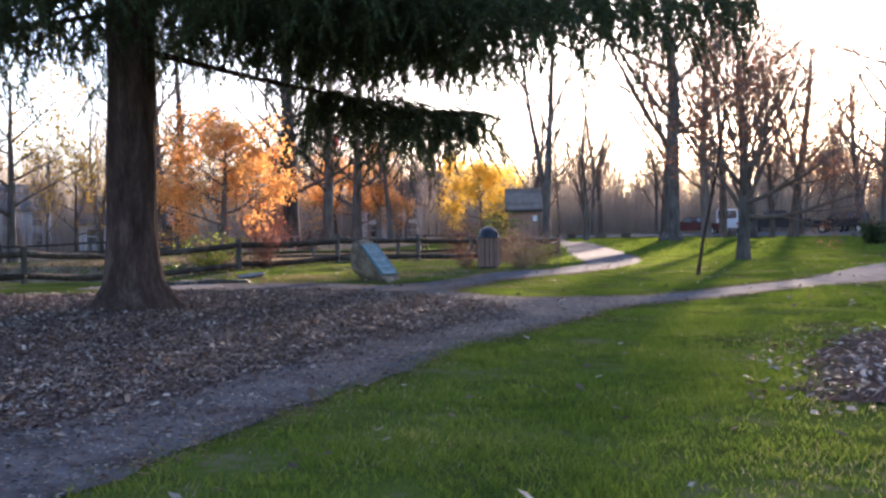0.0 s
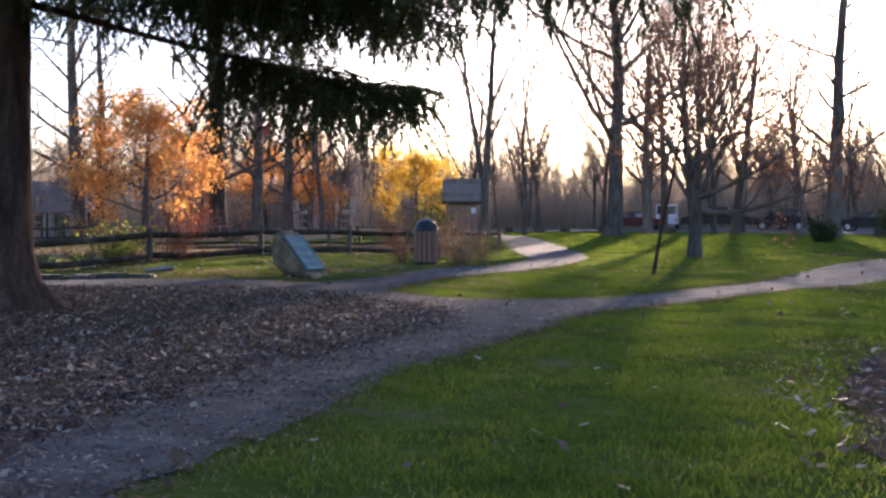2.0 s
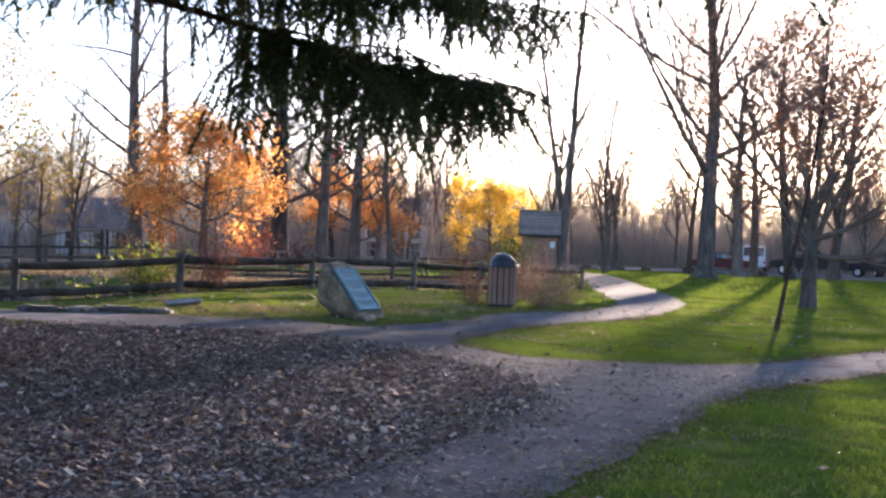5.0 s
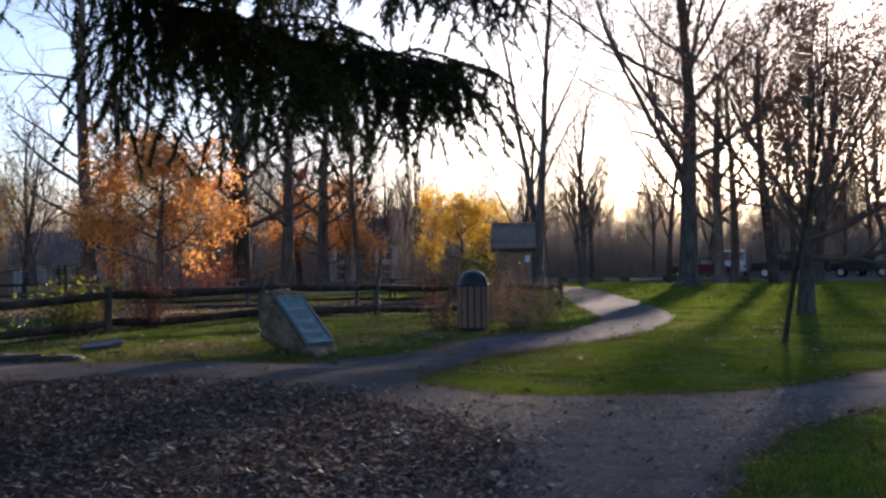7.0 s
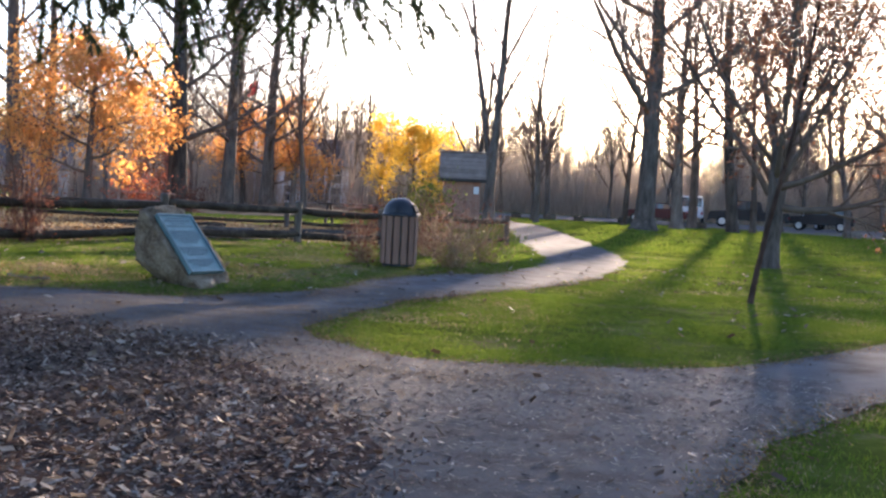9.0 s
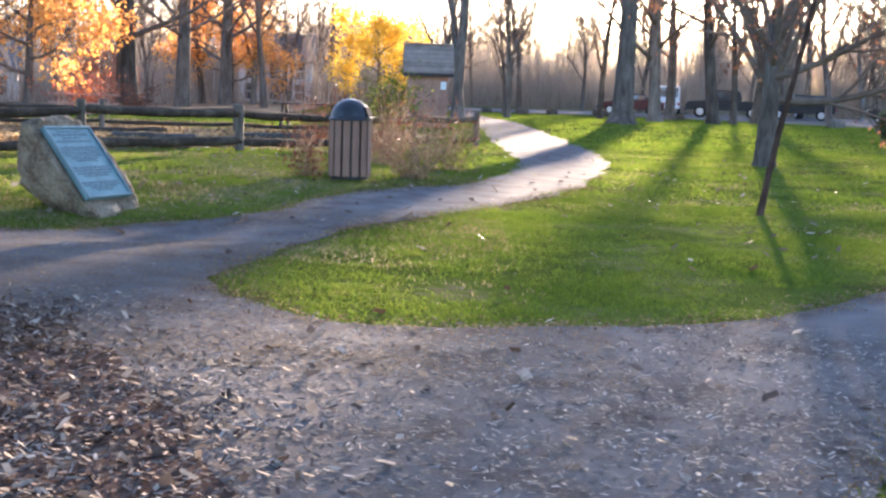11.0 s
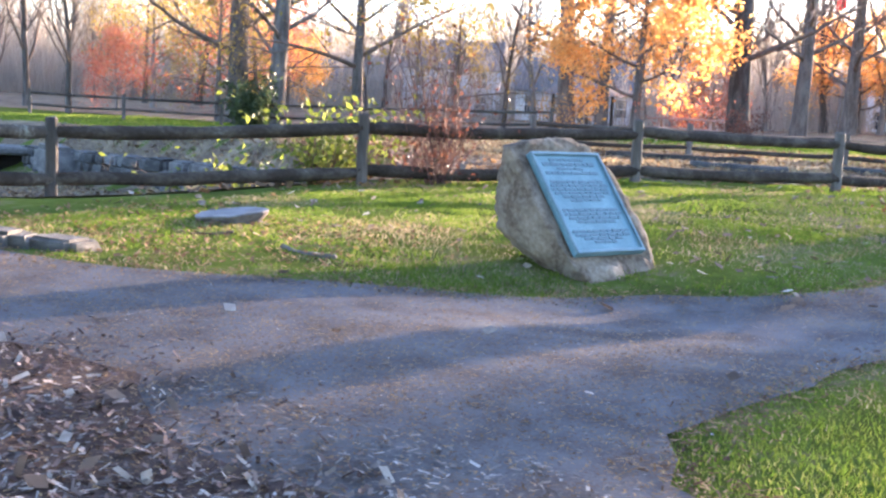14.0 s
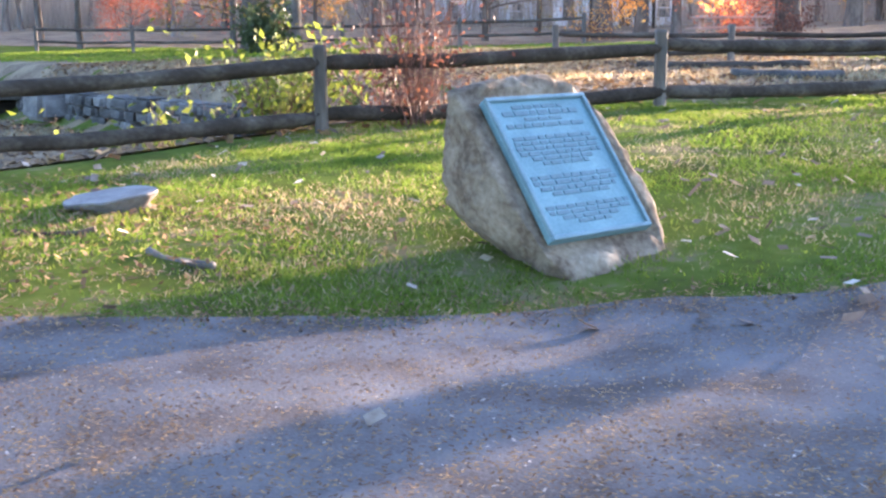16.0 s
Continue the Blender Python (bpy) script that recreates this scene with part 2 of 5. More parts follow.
# ---- mesh helpers ----
def sst(a, b, v):
    v = min(max((v - a) / (b - a), 0.0), 1.0)
    return v * v * (3 - 2 * v)


def gz(x, y):
    """The height of the ground."""
    z = -0.02 * min(max(x, -5.0), 5.0) * (1 - sst(45, 70, y))
    z -= 0.11 * math.exp(-((x - 2.6) / 3.2) ** 2 - ((y - 25.2) / 3.0) ** 2)
    z += 0.13 * math.exp(-((x + 1.5) / 4.5) ** 2 - ((y - 37) / 4.0) ** 2)
    z -= 0.5 * sst(-8, -30, x) * sst(26, 36, y)
    z -= 1.3 * sst(-6.3, -10, x) * sst(28.5, 33, y) * (1 - sst(34.4, 36.4, y + 0.448 * x))
    z += 0.26 * math.exp(-((x - 9.5) / 6.5) ** 2 - ((y - 67) / 9.0) ** 2)
    z -= 0.16 * math.exp(-((x + 1.0) / 1.3) ** 2 - ((y - 28.9) / 1.2) ** 2)
    z -= 0.05 * math.exp(-((x + 6.0) / 1.2) ** 2 - ((y - 28.2) / 1.5) ** 2)
    return z


def mesh_from(name, verts, faces, mat, smooth=False):
    me = bpy.data.meshes.new(name)
    me.from_pydata(verts, [], faces)
    me.materials.append(mat)
    if smooth:
        me.polygons.foreach_set("use_smooth", [True] * len(me.polygons))
    me.update()
    return me


def tri_mesh(name, tris, mat):
    """A mesh of loose triangles from an array (n, 3, 3)."""
    tris = np.asarray(tris, dtype=np.float32)
    n = len(tris)
    me = bpy.data.meshes.new(name)
    me.vertices.add(3 * n)
    me.vertices.foreach_set("co", tris.ravel())
    me.loops.add(3 * n)
    me.loops.foreach_set("vertex_index", np.arange(3 * n, dtype=np.int32))
    me.polygons.add(n)
    me.polygons.foreach_set("loop_start", np.arange(0, 3 * n, 3, dtype=np.int32))
    me.polygons.foreach_set("loop_total", np.full(n, 3, dtype=np.int32))
    me.materials.append(mat)
    me.update(calc_edges=True)
    return me


def quad_mesh(name, quads, mat):
    """A mesh of loose quads from an array (n, 4, 3)."""
    quads = np.asarray(quads, dtype=np.float32)
    n = len(quads)
    me = bpy.data.meshes.new(name)
    me.vertices.add(4 * n)
    me.vertices.foreach_set("co", quads.ravel())
    me.loops.add(4 * n)
    me.loops.foreach_set("vertex_index", np.arange(4 * n, dtype=np.int32))
    me.polygons.add(n)
    me.polygons.foreach_set("loop_start", np.arange(0, 4 * n, 4, dtype=np.int32))
    me.polygons.foreach_set("loop_total", np.full(n, 4, dtype=np.int32))
    me.materials.append(mat)
    me.update(calc_edges=True)
    return me


def child(name, me, parent, label=""):
    ob = new(name, me)
    ob.parent = parent
    if label:
        ob["label"] = label
    return ob


def part(name, bm, mat, parent, label="", smooth=False):
    me = bpy.data.meshes.new(name)
    bm.to_mesh(me)
    bm.free()
    me.materials.append(mat)
    if smooth:
        me.polygons.foreach_set("use_smooth", [True] * len(me.polygons))
    return child(name, me, parent, label)


def root(name, m, label, category, group="", kind=""):
    ob = new(name)
    ob.empty_display_size = 0.2
    ob.matrix_world = m
    return tagged(ob, label, category, group, kind)


def box(bm, size, at=(0, 0, 0), turn=None, bevel=0.0):
    """A box of that size about its middle, with bevelled edges, added to bm."""
    m = Matrix.Translation(at) @ (turn or Matrix()) @ Matrix.Diagonal((*size, 1))
    made = bmesh.ops.create_cube(bm, size=1, matrix=m)
    if bevel:
        edges = list({e for v in made["verts"] for e in v.link_edges})
        bmesh.ops.bevel(bm, geom=edges, offset=bevel, segments=1, affect="EDGES")
    return bm


def tube(verts, faces, pts, radii, sides, cap=True):
    """A tapering tube along pts, added to the lists."""
    base = len(verts)
    n = len(pts)
    side = Vector((1, 0, 0))
    for i, p in enumerate(pts):
        d = (pts[min(i + 1, n - 1)] - pts[max(i - 1, 0)]).normalized()
        if abs(d.dot(side)) > 0.9:
            side = Vector((0, 1, 0)) if abs(d.y) < 0.9 else Vector((0, 0, 1))
        a = (side - d * side.dot(d)).normalized()
        b = d.cross(a)
        side = a
        for k in range(sides):
            w = 2 * math.pi * k / sides
            verts.append(p + (a * math.cos(w) + b * math.sin(w)) * radii[i])
    for i in range(n - 1):
        for k in range(sides):
            k2 = (k + 1) % sides
            faces.append((base + i * sides + k, base + i * sides + k2, base + (i + 1) * sides + k2, base + (i + 1) * sides + k))
    if cap:
        faces.append(tuple(base + (n - 1) * sides + k for k in range(sides)))
        faces.append(tuple(base + k for k in reversed(range(sides))))


def smooth_line(pts, step, closed=False):
    """A Catmull-Rom line through 2D points, cut to about that step."""
    out, n = [], len(pts)
    for i in range(n if closed else n - 1):
        if closed:
            p = [Vector(pts[(i + k) % n]) for k in (-1, 0, 1, 2)]
        else:
            p = [Vector(pts[min(max(i + k, 0), n - 1)]) for k in (-1, 0, 1, 2)]
        m = max(1, int((p[2] - p[1]).length / step))
        for j in range(m):
            t = j / m
            out.append(0.5 * ((2 * p[1]) + (p[2] - p[0]) * t + (2 * p[0] - 5 * p[1] + 4 * p[2] - p[3]) * t * t + (3 * p[1] - p[0] - 3 * p[2] + p[3]) * t ** 3))
    if not closed:
        out.append(Vector(pts[-1]))
    return out


def inside(poly, x, y):
    """Which of the points x, y lie within the polygon (arrays)."""
    res = np.zeros(len(x), bool)
    px, py = np.array([p[0] for p in poly]), np.array([p[1] for p in poly])
    qx, qy = np.roll(px, -1), np.roll(py, -1)
    for a, b, c, d in zip(px, py, qx, qy):
        if b != d:
            hit = (b > y) != (d > y)
            res ^= hit & (x < (c - a) * (y - b) / (d - b) + a)
    return res


def patch(name, outline, mat, lift, grid, label, category, ragged=0.05, kind="structure"):
    """A draped sheet inside a ragged outline, lying a little above the ground."""
    from mathutils.geometry import delaunay_2d_cdt
    edge = []
    for p in outline:
        w = noise.noise(Vector((p[0] * 1.3, p[1] * 1.3, 3))) * 2.2 * ragged + noise.noise(Vector((p[0] * 5, p[1] * 5, 9))) * ragged
        edge.append(Vector((p[0] + w, p[1] + w * 0.8)))
    xs, ys = [p[0] for p in edge], [p[1] for p in edge]
    gx, gy = np.meshgrid(np.arange(min(xs), max(xs), grid), np.arange(min(ys), max(ys), grid))
    gx, gy = gx.ravel(), gy.ravel()
    keep = inside(edge, gx, gy)
    pts = edge + [Vector((float(a), float(b))) for a, b in zip(gx[keep], gy[keep])]
    n = len(edge)
    v, _, f, *_ = delaunay_2d_cdt(pts, [], [list(range(n))], 1, 0.002)
    verts = []
    for p in v:
        verts.append((p.x, p.y, gz(p.x, p.y) + lift + 0.003 * noise.noise(Vector((p.x * 2, p.y * 2, 0)))))
    faces = [tuple(t) if (v[t[1]] - v[t[0]]).cross(v[t[2]] - v[t[0]]) > 0 else tuple(reversed(t)) for t in f]
    ob = new(name, mesh_from(name, verts, faces, mat, True))
    return tagged(ob, label, category, kind=kind)


# ---- ground ----
def spread(a, b, near_a, near_b, fine, grow):
    out, v, s = [], near_a, fine
    while v < near_b:
        out.append(v)
        v += fine
    low, v, s = [], near_a, fine
    while v > a:
        s *= grow
        v -= s
        low.append(v)
    v, s = near_b, fine
    while v < b:
        out.append(v)
        s *= grow
        v += s
    return sorted(low) + out + [b]


GX, GY = spread(-900, 900, -10, 10, 0.3, 1.12), spread(-700, 1500, -1, 46, 0.3, 1.12)
gverts = [(x, y, gz(x, y) + (0.006 * noise.noise(Vector((x * 0.9, y * 0.9, 0))) if abs(x) < 40 and -5 < y < 80 else 0)) for y in GY for x in GX]
nx = len(GX)
gfaces = [(j * nx + i, j * nx + i + 1, (j + 1) * nx + i + 1, (j + 1) * nx + i) for j in range(len(GY) - 1) for i in range(nx - 1)]
ground = tagged(new("ground", mesh_from("ground", gverts, gfaces, M_LAWN, True)), "park lawn of green and tan autumn grass", "lawn", kind="structure")

LAWN_EDGE = [(-1.6, -6), (-1.2, 0), (-0.7, 5), (-0.24, 7.8), (0.15, 9.8), (0.75, 12.4), (1.2, 14.6), (1.9, 16.8), (2.55, 18.8), (3.2, 20.8), (3.9, 22.4), (5.0, 24.1), (6.8, 26.2), (9.2, 28.6), (13, 34), (18, 42), (26, 52)]
ISLAND_FRONT = [(24, 54), (16.5, 45), (12.3, 39.5), (8.6, 31.6), (7.4, 29.4), (5.48, 27.1), (4.56, 26.17), (4.0, 25.75), (3.5, 25.5), (2.75, 25.35), (2.04, 25.1), (1.34, 24.98), (0.86, 25.4)]
ISLAND_BACK = [(0.38, 26.3), (0.98, 29.04), (2.06, 31.12), (3.67, 34.73), (4.75, 39.4), (5.5, 44.5), (5.5, 54), (4.6, 67), (3.9, 80), (3.8, 94)]
PATH_BACK = [(2.6, 94), (2.6, 80), (3.0, 67.3), (3.2, 53.9), (3.4, 42), (2.5, 35.7), (1.32, 33.7), (0.66, 32.4), (0.2, 30.7), (-0.35, 29.95), (-0.95, 29.7), (-1.5, 29.15), (-2.05, 28.4), (-2.65, 27.8), (-3.3, 27.35), (-3.9, 27.05), (-4.6, 27.05), (-5.8, 27.0), (-6.9, 26.3)]
PATH_FRONT = [(-7.0, 25.2), (-5.5, 24.6), (-4, 24.0), (-3.4, 20), (-3.0, 14), (-3.2, 9), (-4.0, 4), (-5, -6)]
path_line = smooth_line(LAWN_EDGE + ISLAND_FRONT + ISLAND_BACK + PATH_BACK + PATH_FRONT, 0.25, True)
patch("path", path_line, M_PATH, 0.013, 0.5, "grey gravel footpath forking round a lawn", "path", 0.09)
MULCH = [(-12, 22.2), (-7, 23.2), (-3.4, 24.8), (-2.6, 25.35), (-2.05, 25.3), (-1.47, 25.0), (-0.85, 24.75), (-0.2, 24.5), (0.5, 23.2), (1.0, 22.2), (1.35, 20.8), (1.35, 19), (1.0, 17.6), (0.45, 15.9), (0.0, 14.6), (-0.4, 12.6), (-0.65, 11.2), (-1.0, 9.9), (-1.5, 8.8), (-2.4, 7.5), (-4, 5), (-7, 2), (-14, 2)]
mulch_line = smooth_line(MULCH, 0.2, True)
patch("mulch_bed", mulch_line, M_MULCH, 0.021, 0.5, "dark brown bed of wood chips and fallen leaves", "mulch bed", 0.12)
MULCH_RIGHT = [(4.3, 11.2), (4.25, 12.6), (4.5, 13.9), (5.5, 16.2), (6.2, 17.2), (7.6, 17.6), (8.6, 15.8), (8.2, 12.6), (6.4, 10.6)]
mulch_right = smooth_line(MULCH_RIGHT, 0.2, True)
patch("mulch_bed.001", mulch_right, M_MULCH, 0.014, 0.5, "patch of dark mulch and fallen leaves on the lawn", "mulch bed", 0.12)
lot = smooth_line([(-4, 96), (6, 95), (14, 94), (24, 84), (34, 74), (60, 62), (90, 66), (90, 112), (40, 116), (14, 113), (-2, 108)], 1.0, True)
patch("parking_lot", lot, M_ASPHALT, 0.05, 4.0, "pale grey asphalt parking lot beyond the lawn", "parking lot", 0.1)
bank_line = smooth_line([(-7.2, 30.2), (-6.3, 33.6), (-4.6, 37.4), (-2.4, 40.2), (-0.9, 43.4), (0.8, 46.8), (1.8, 50), (0.5, 54), (-5, 56), (-14, 54), (-24, 52), (-32, 50), (-33, 44), (-26, 38), (-16, 33), (-10.5, 30)], 0.5, True)
floor_line = smooth_line([(-7, 63), (-14, 60.5), (-24, 61.5), (-40, 61), (-75, 62), (-95, 90), (-90, 130), (-40, 128), (-9, 112), (-6, 92), (-5.5, 76)], 1.0, True)
patch("woodland_floor", floor_line, M_BANK, 0.03, 2.0, "brown woodland floor covered with fallen leaves", "woodland floor", 0.3)
patch("creek_bank", bank_line, M_BANK, 0.02, 0.7, "brown leaf-littered bank behind the fence", "bank", 0.2)


# ---- trees ----
def grow(rng, start, way, length, radius, depth, spec, tubes, tips):
    """One branch and its children. spec holds, by depth, segments, sides, children, spread and the share of length."""
    segs = spec["segs"][depth]
    pts, radii, p, d = [start.copy()], [radius], start.copy(), way.normalized()
    taper = spec["taper"][depth]
    for i in range(segs):
        bend = spec["bend"][depth]
        d = (d + Vector((rng.uniform(-1, 1), rng.uniform(-1, 1), rng.uniform(-1, 1))) * bend + Vector((0, 0, spec["lift"][depth]))).normalized()
        p = p + d * (length / segs)
        pts.append(p.copy())
        radii.append(radius * (1 - (1 - taper) * (i + 1) / segs))
    tubes[depth].append((pts, radii))
    if depth == spec["depth"]:
        tips.append((pts[-1], d))
        tips.append((pts[len(pts) // 2], d))
        return
    count = spec["kids"][depth]
    first = spec["first"][depth]
    spin = rng.uniform(0, 6.28)
    for k in range(count):
        f = first + (1 - first) * (k + rng.uniform(0.2, 0.9)) / count
        i = min(int(f * segs), segs - 1)
        at = pts[i].lerp(pts[i + 1], f * segs - i)
        d0 = (pts[i + 1] - pts[i]).normalized()
        spin += 2.4 + rng.uniform(-0.5, 0.5)
        side = d0.cross(Vector((math.cos(spin), math.sin(spin), 0.3))).normalized()
        lean = radians(spec["angle"][depth] + rng.uniform(-12, 12))
        way2 = d0 * math.cos(lean) + side * math.sin(lean)
        long2 = length * spec["share"][depth] * (1.15 - 0.6 * f) * rng.uniform(0.75, 1.2)
        r2 = max(radii[i] * spec["thin"][depth], spec["least"])
        grow(rng, at, way2, long2, r2, depth + 1, spec, tubes, tips)


BARE = dict(depth=3, segs=[10, 7, 4, 3], sides=[10, 6, 4, 3], kids=[11, 7, 5, 0], first=[0.3, 0.25, 0.2, 0], angle=[48, 42, 40, 0], share=[0.42, 0.5, 0.5, 0], thin=[0.42, 0.45, 0.5, 0],
            taper=[0.25, 0.25, 0.3, 0.3], bend=[0.05, 0.13, 0.2, 0.2], lift=[0.03, 0.05, 0.03, 0.0], least=0.008)


def spec_of(**change):
    s = dict(BARE)
    s.update(change)
    return s


def leaf_quads(rng, tips, per_tip, size, spread_by, droop=0.0):
    n = len(tips) * per_tip
    c = np.repeat(np.array([[t[0].x, t[0].y, t[0].z] for t in tips]), per_tip, 0) + rng.normal(0, spread_by, (n, 3)) - [0, 0, droop]
    u = rng.normal(0, 1, (n, 3))
    u /= np.linalg.norm(u, axis=1)[:, None]
    v = np.cross(u, rng.normal(0, 1, (n, 3)))
    v /= np.linalg.norm(v, axis=1)[:, None] + 1e-9
    s = size * rng.uniform(0.6, 1.3, (n, 1))
    w = np.cross(u, v) * s * 0.25
    return np.stack([c - u * s, c + v * s * 0.55 + w, c + u * s, c - v * s * 0.55 + w], 1)


def tree(name, seed, height, radius, spec, label, category="tree", leaves=None, way=(0, 0, 1), flare=1.5, stems=1, group="", keep=None, bark=None, extra=(), fans=(1, 0.5, 0.004)):
    """A tree at the origin: trunk, branches and, where given, leaves (material, per tip, size, scatter)."""
    rng = random.Random(seed)
    tubes, tips = [[] for _ in range(spec["depth"] + 1)], []
    for s in range(stems):
        lean = Vector(way) + (Vector((rng.uniform(-1, 1), rng.uniform(-1, 1), 0)) * 0.22 if stems > 1 else Vector())
        grow(rng, Vector((0.25 * s * radius * 3, 0, -0.1)), lean, height * rng.uniform(0.85, 1) if s else height, radius * (0.75 if s else 1), 0, spec, tubes, tips)
    for z, way2, long2, thick2 in extra:
        grow(rng, Vector((0, 0, z)), Vector(way2), long2, thick2, 1, spec, tubes, tips)
    thing = root(name, Matrix(), label, category, group)
    verts, faces = [], []
    for pts, radii in tubes[0]:
        pts = [pts[0], pts[0].lerp(pts[1], 0.12), pts[0].lerp(pts[1], 0.35)] + pts[1:]
        radii = [radii[0] * flare, radii[0] * (1 + (flare - 1) * 0.4), radii[0] * 1.05] + radii[1:]
        tube(verts, faces, pts, radii, spec["sides"][0])
    child("trunk", mesh_from("trunk", verts, faces, bark or M_BARK, True), thing)
    verts, faces = [], []
    for d in range(1, spec["depth"] + 1):
        for pts, radii in tubes[d]:
            tube(verts, faces, pts, radii, spec["sides"][d], d < 2)
    for p, d in tips:
        for _ in range(fans[0]):
            way2 = (d + Vector((rng.gauss(0, 0.55), rng.gauss(0, 0.55), rng.gauss(0.1, 0.45)))).normalized()
            side = way2.cross(Vector((rng.uniform(-1, 1), rng.uniform(-1, 1), 0.4))).normalized() * fans[2]
            n = len(verts)
            verts += [p - side, p + side, p + way2 * fans[1] * rng.uniform(0.5, 1.3)]
            faces.append((n, n + 1, n + 2))
    child("crown", mesh_from("crown", verts, faces, M_TWIG, True), thing)
    if leaves:
        mat, per, size, scatter = leaves
        chosen = [t for t in tips if keep is None or keep(t[0])]
        nrng = np.random.default_rng(seed)
        child("foliage", quad_mesh("leaves", leaf_quads(nrng, chosen, per, size, scatter), mat), thing)
    return thing


def put(thing, x, y, turn=0.0, size=1.0, sink=0.0):
    thing.matrix_basis = Matrix.Translation((x, y, gz(x, y) - sink)) @ Matrix.Rotation(radians(turn), 4, "Z") @ Matrix.Scale(size, 4)
    return thing


def put_copy(thing, x, y, turn, size, label=""):
    c = copy_thing(thing, Matrix.Translation((x, y, gz(x, y) - 0.03)) @ Matrix.Rotation(radians(turn), 4, "Z"))
    c.scale = (size, size, size)
    if label:
        c["label"] = label
    return c


# The big old tree by the parking lot and its neighbours on the lawn.
OAK = spec_of(depth=4, segs=[9, 8, 5, 4, 2], sides=[12, 7, 5, 3, 3], kids=[15, 11, 8, 5, 0], first=[0.24, 0.2, 0.2, 0.2, 0], angle=[56, 40, 42, 40, 0], share=[0.78, 0.5, 0.5, 0.5, 0], thin=[0.40, 0.45, 0.5, 0.5, 0], taper=[0.3, 0.25, 0.3, 0.3, 0.4], bend=[0.06, 0.12, 0.16, 0.2, 0.2], lift=[0.03, 0.1, 0.06, 0.02, 0])
big = tree("tree", 11, 15, 0.42, OAK, "tall bare deciduous tree with spreading limbs on the lawn", way=(0.06, 0, 1), flare=2.0, fans=(1, 0.55, 0.008))
put(big, 8.8, 65.6, 40)
VASE = spec_of(depth=4, segs=[5, 7, 5, 4, 2], sides=[12, 7, 5, 3, 3], kids=[11, 8, 7, 4, 0], first=[0.45, 0.2, 0.2, 0.2, 0], angle=[40, 36, 38, 40, 0], share=[2.35, 0.5, 0.5, 0.5, 0], thin=[0.40, 0.5, 0.5, 0.5, 0], taper=[0.6, 0.25, 0.3, 0.3, 0.4], bend=[0.05, 0.1, 0.16, 0.2, 0.2], lift=[0.0, 0.06, 0.03, 0.02, 0])
vase = tree("tree", 5, 3.2, 0.24, VASE, "low-forking lawn tree with dense twigs and a few dark leaves", leaves=(M_RUSSET_LEAF, 2, 0.044, 0.18), flare=1.6, fans=(1, 0.35, 0.004), keep=lambda p: noise.noise(p * 0.8) > -0.15, extra=[(1.5, (0.96, 0.1, -0.12), 4.6, 0.10), (1.9, (0.8, -0.2, 0.2), 4.2, 0.09)])
put(vase, 8.95, 44.3, 0)
SAP = spec_of(depth=3, segs=[9, 6, 4, 3], sides=[8, 5, 4, 3], kids=[13, 6, 4, 0], first=[0.3, 0.2, 0.2, 0], angle=[52, 42, 40, 0], share=[0.36, 0.5, 0.5, 0], thin=[0.4, 0.5, 0.5, 0], lift=[0.05, 0.04, 0.0, 0], least=0.004)
sap = tree("young_tree", 8, 5.6, 0.046, SAP, "slender leaning young tree with sparse russet leaves", leaves=(M_RUSSET_LEAF, 4, 0.042, 0.10), way=(0.19, 0.0, 1), flare=1.3, bark=M_SPRUCE_BARK, fans=(2, 0.2, 0.003))
put(sap, 5.92, 32.8, 0)
LEAN = spec_of(kids=[11, 7, 5, 0], first=[0.3, 0.2, 0.2, 0], angle=[28, 34, 38, 0], share=[0.4, 0.5, 0.5, 0])
leaning = tree("tree", 21, 15, 0.24, LEAN, "bare leaning tree with two tall grey stems", way=(0.16, 0.0, 1), stems=2)
put(leaning, 2.35, 70, 0)

# Tall woodland trees beyond the fence.
TALL = spec_of(kids=[26, 8, 5, 0], first=[0.14, 0.2, 0.2, 0], angle=[60, 45, 42, 0], share=[0.3, 0.5, 0.5, 0], thin=[0.32, 0.45, 0.5, 0], bend=[0.035, 0.15, 0.2, 0.2], lift=[0.02, 0.03, 0.0, 0.0], least=0.010)
dark = tree("tree", 31, 20, 0.43, TALL, "tall dark bare tree beyond the fence", flare=1.4)
put(dark, -20.6, 73.5, 0)
grey = tree("tree", 32, 22, 0.50, TALL, "tall straight grey-barked tree beyond the fence", flare=1.4)
put(grey, -12.7, 73.8, 0)
put_copy(dark, -12.0, 82, 80, 0.9, "tall straight dark tree in the woods")
put_copy(grey, -11.6, 92, 150, 0.8)
put_copy(dark, -21.5, 80, 200, 0.8, "tall dark tree in the woods")
put_copy(grey, -30.5, 62, 250, 0.9)
put_copy(dark, -27.0, 60.0, 120, 0.85, "tall dark tree beside a yellow-leaved tree")

ROUND = spec_of(depth=3, kids=[12, 7, 5, 0], first=[0.24, 0.2, 0.2, 0], angle=[66, 48, 42, 0], share=[0.72, 0.5, 0.5, 0], segs=[7, 6, 4, 3], lift=[0.03, 0.015, 0.0, 0.0])
orange = tree("maple_tree", 41, 6.4, 0.22, ROUND, "spreading tree with bright orange autumn leaves", leaves=(M_ORANGE, 22, 0.10, 0.34), group="autumn trees", keep=lambda p: noise.noise(p * 0.75) > -0.08)
put(orange, -15.6, 69, 0)
put_copy(orange, -12.2, 98, 220, 0.95, "orange-leaved tree behind grey trunks")
put_copy(orange, -47, 88, 15, 0.7, "orange-leaved tree at the wood's edge")
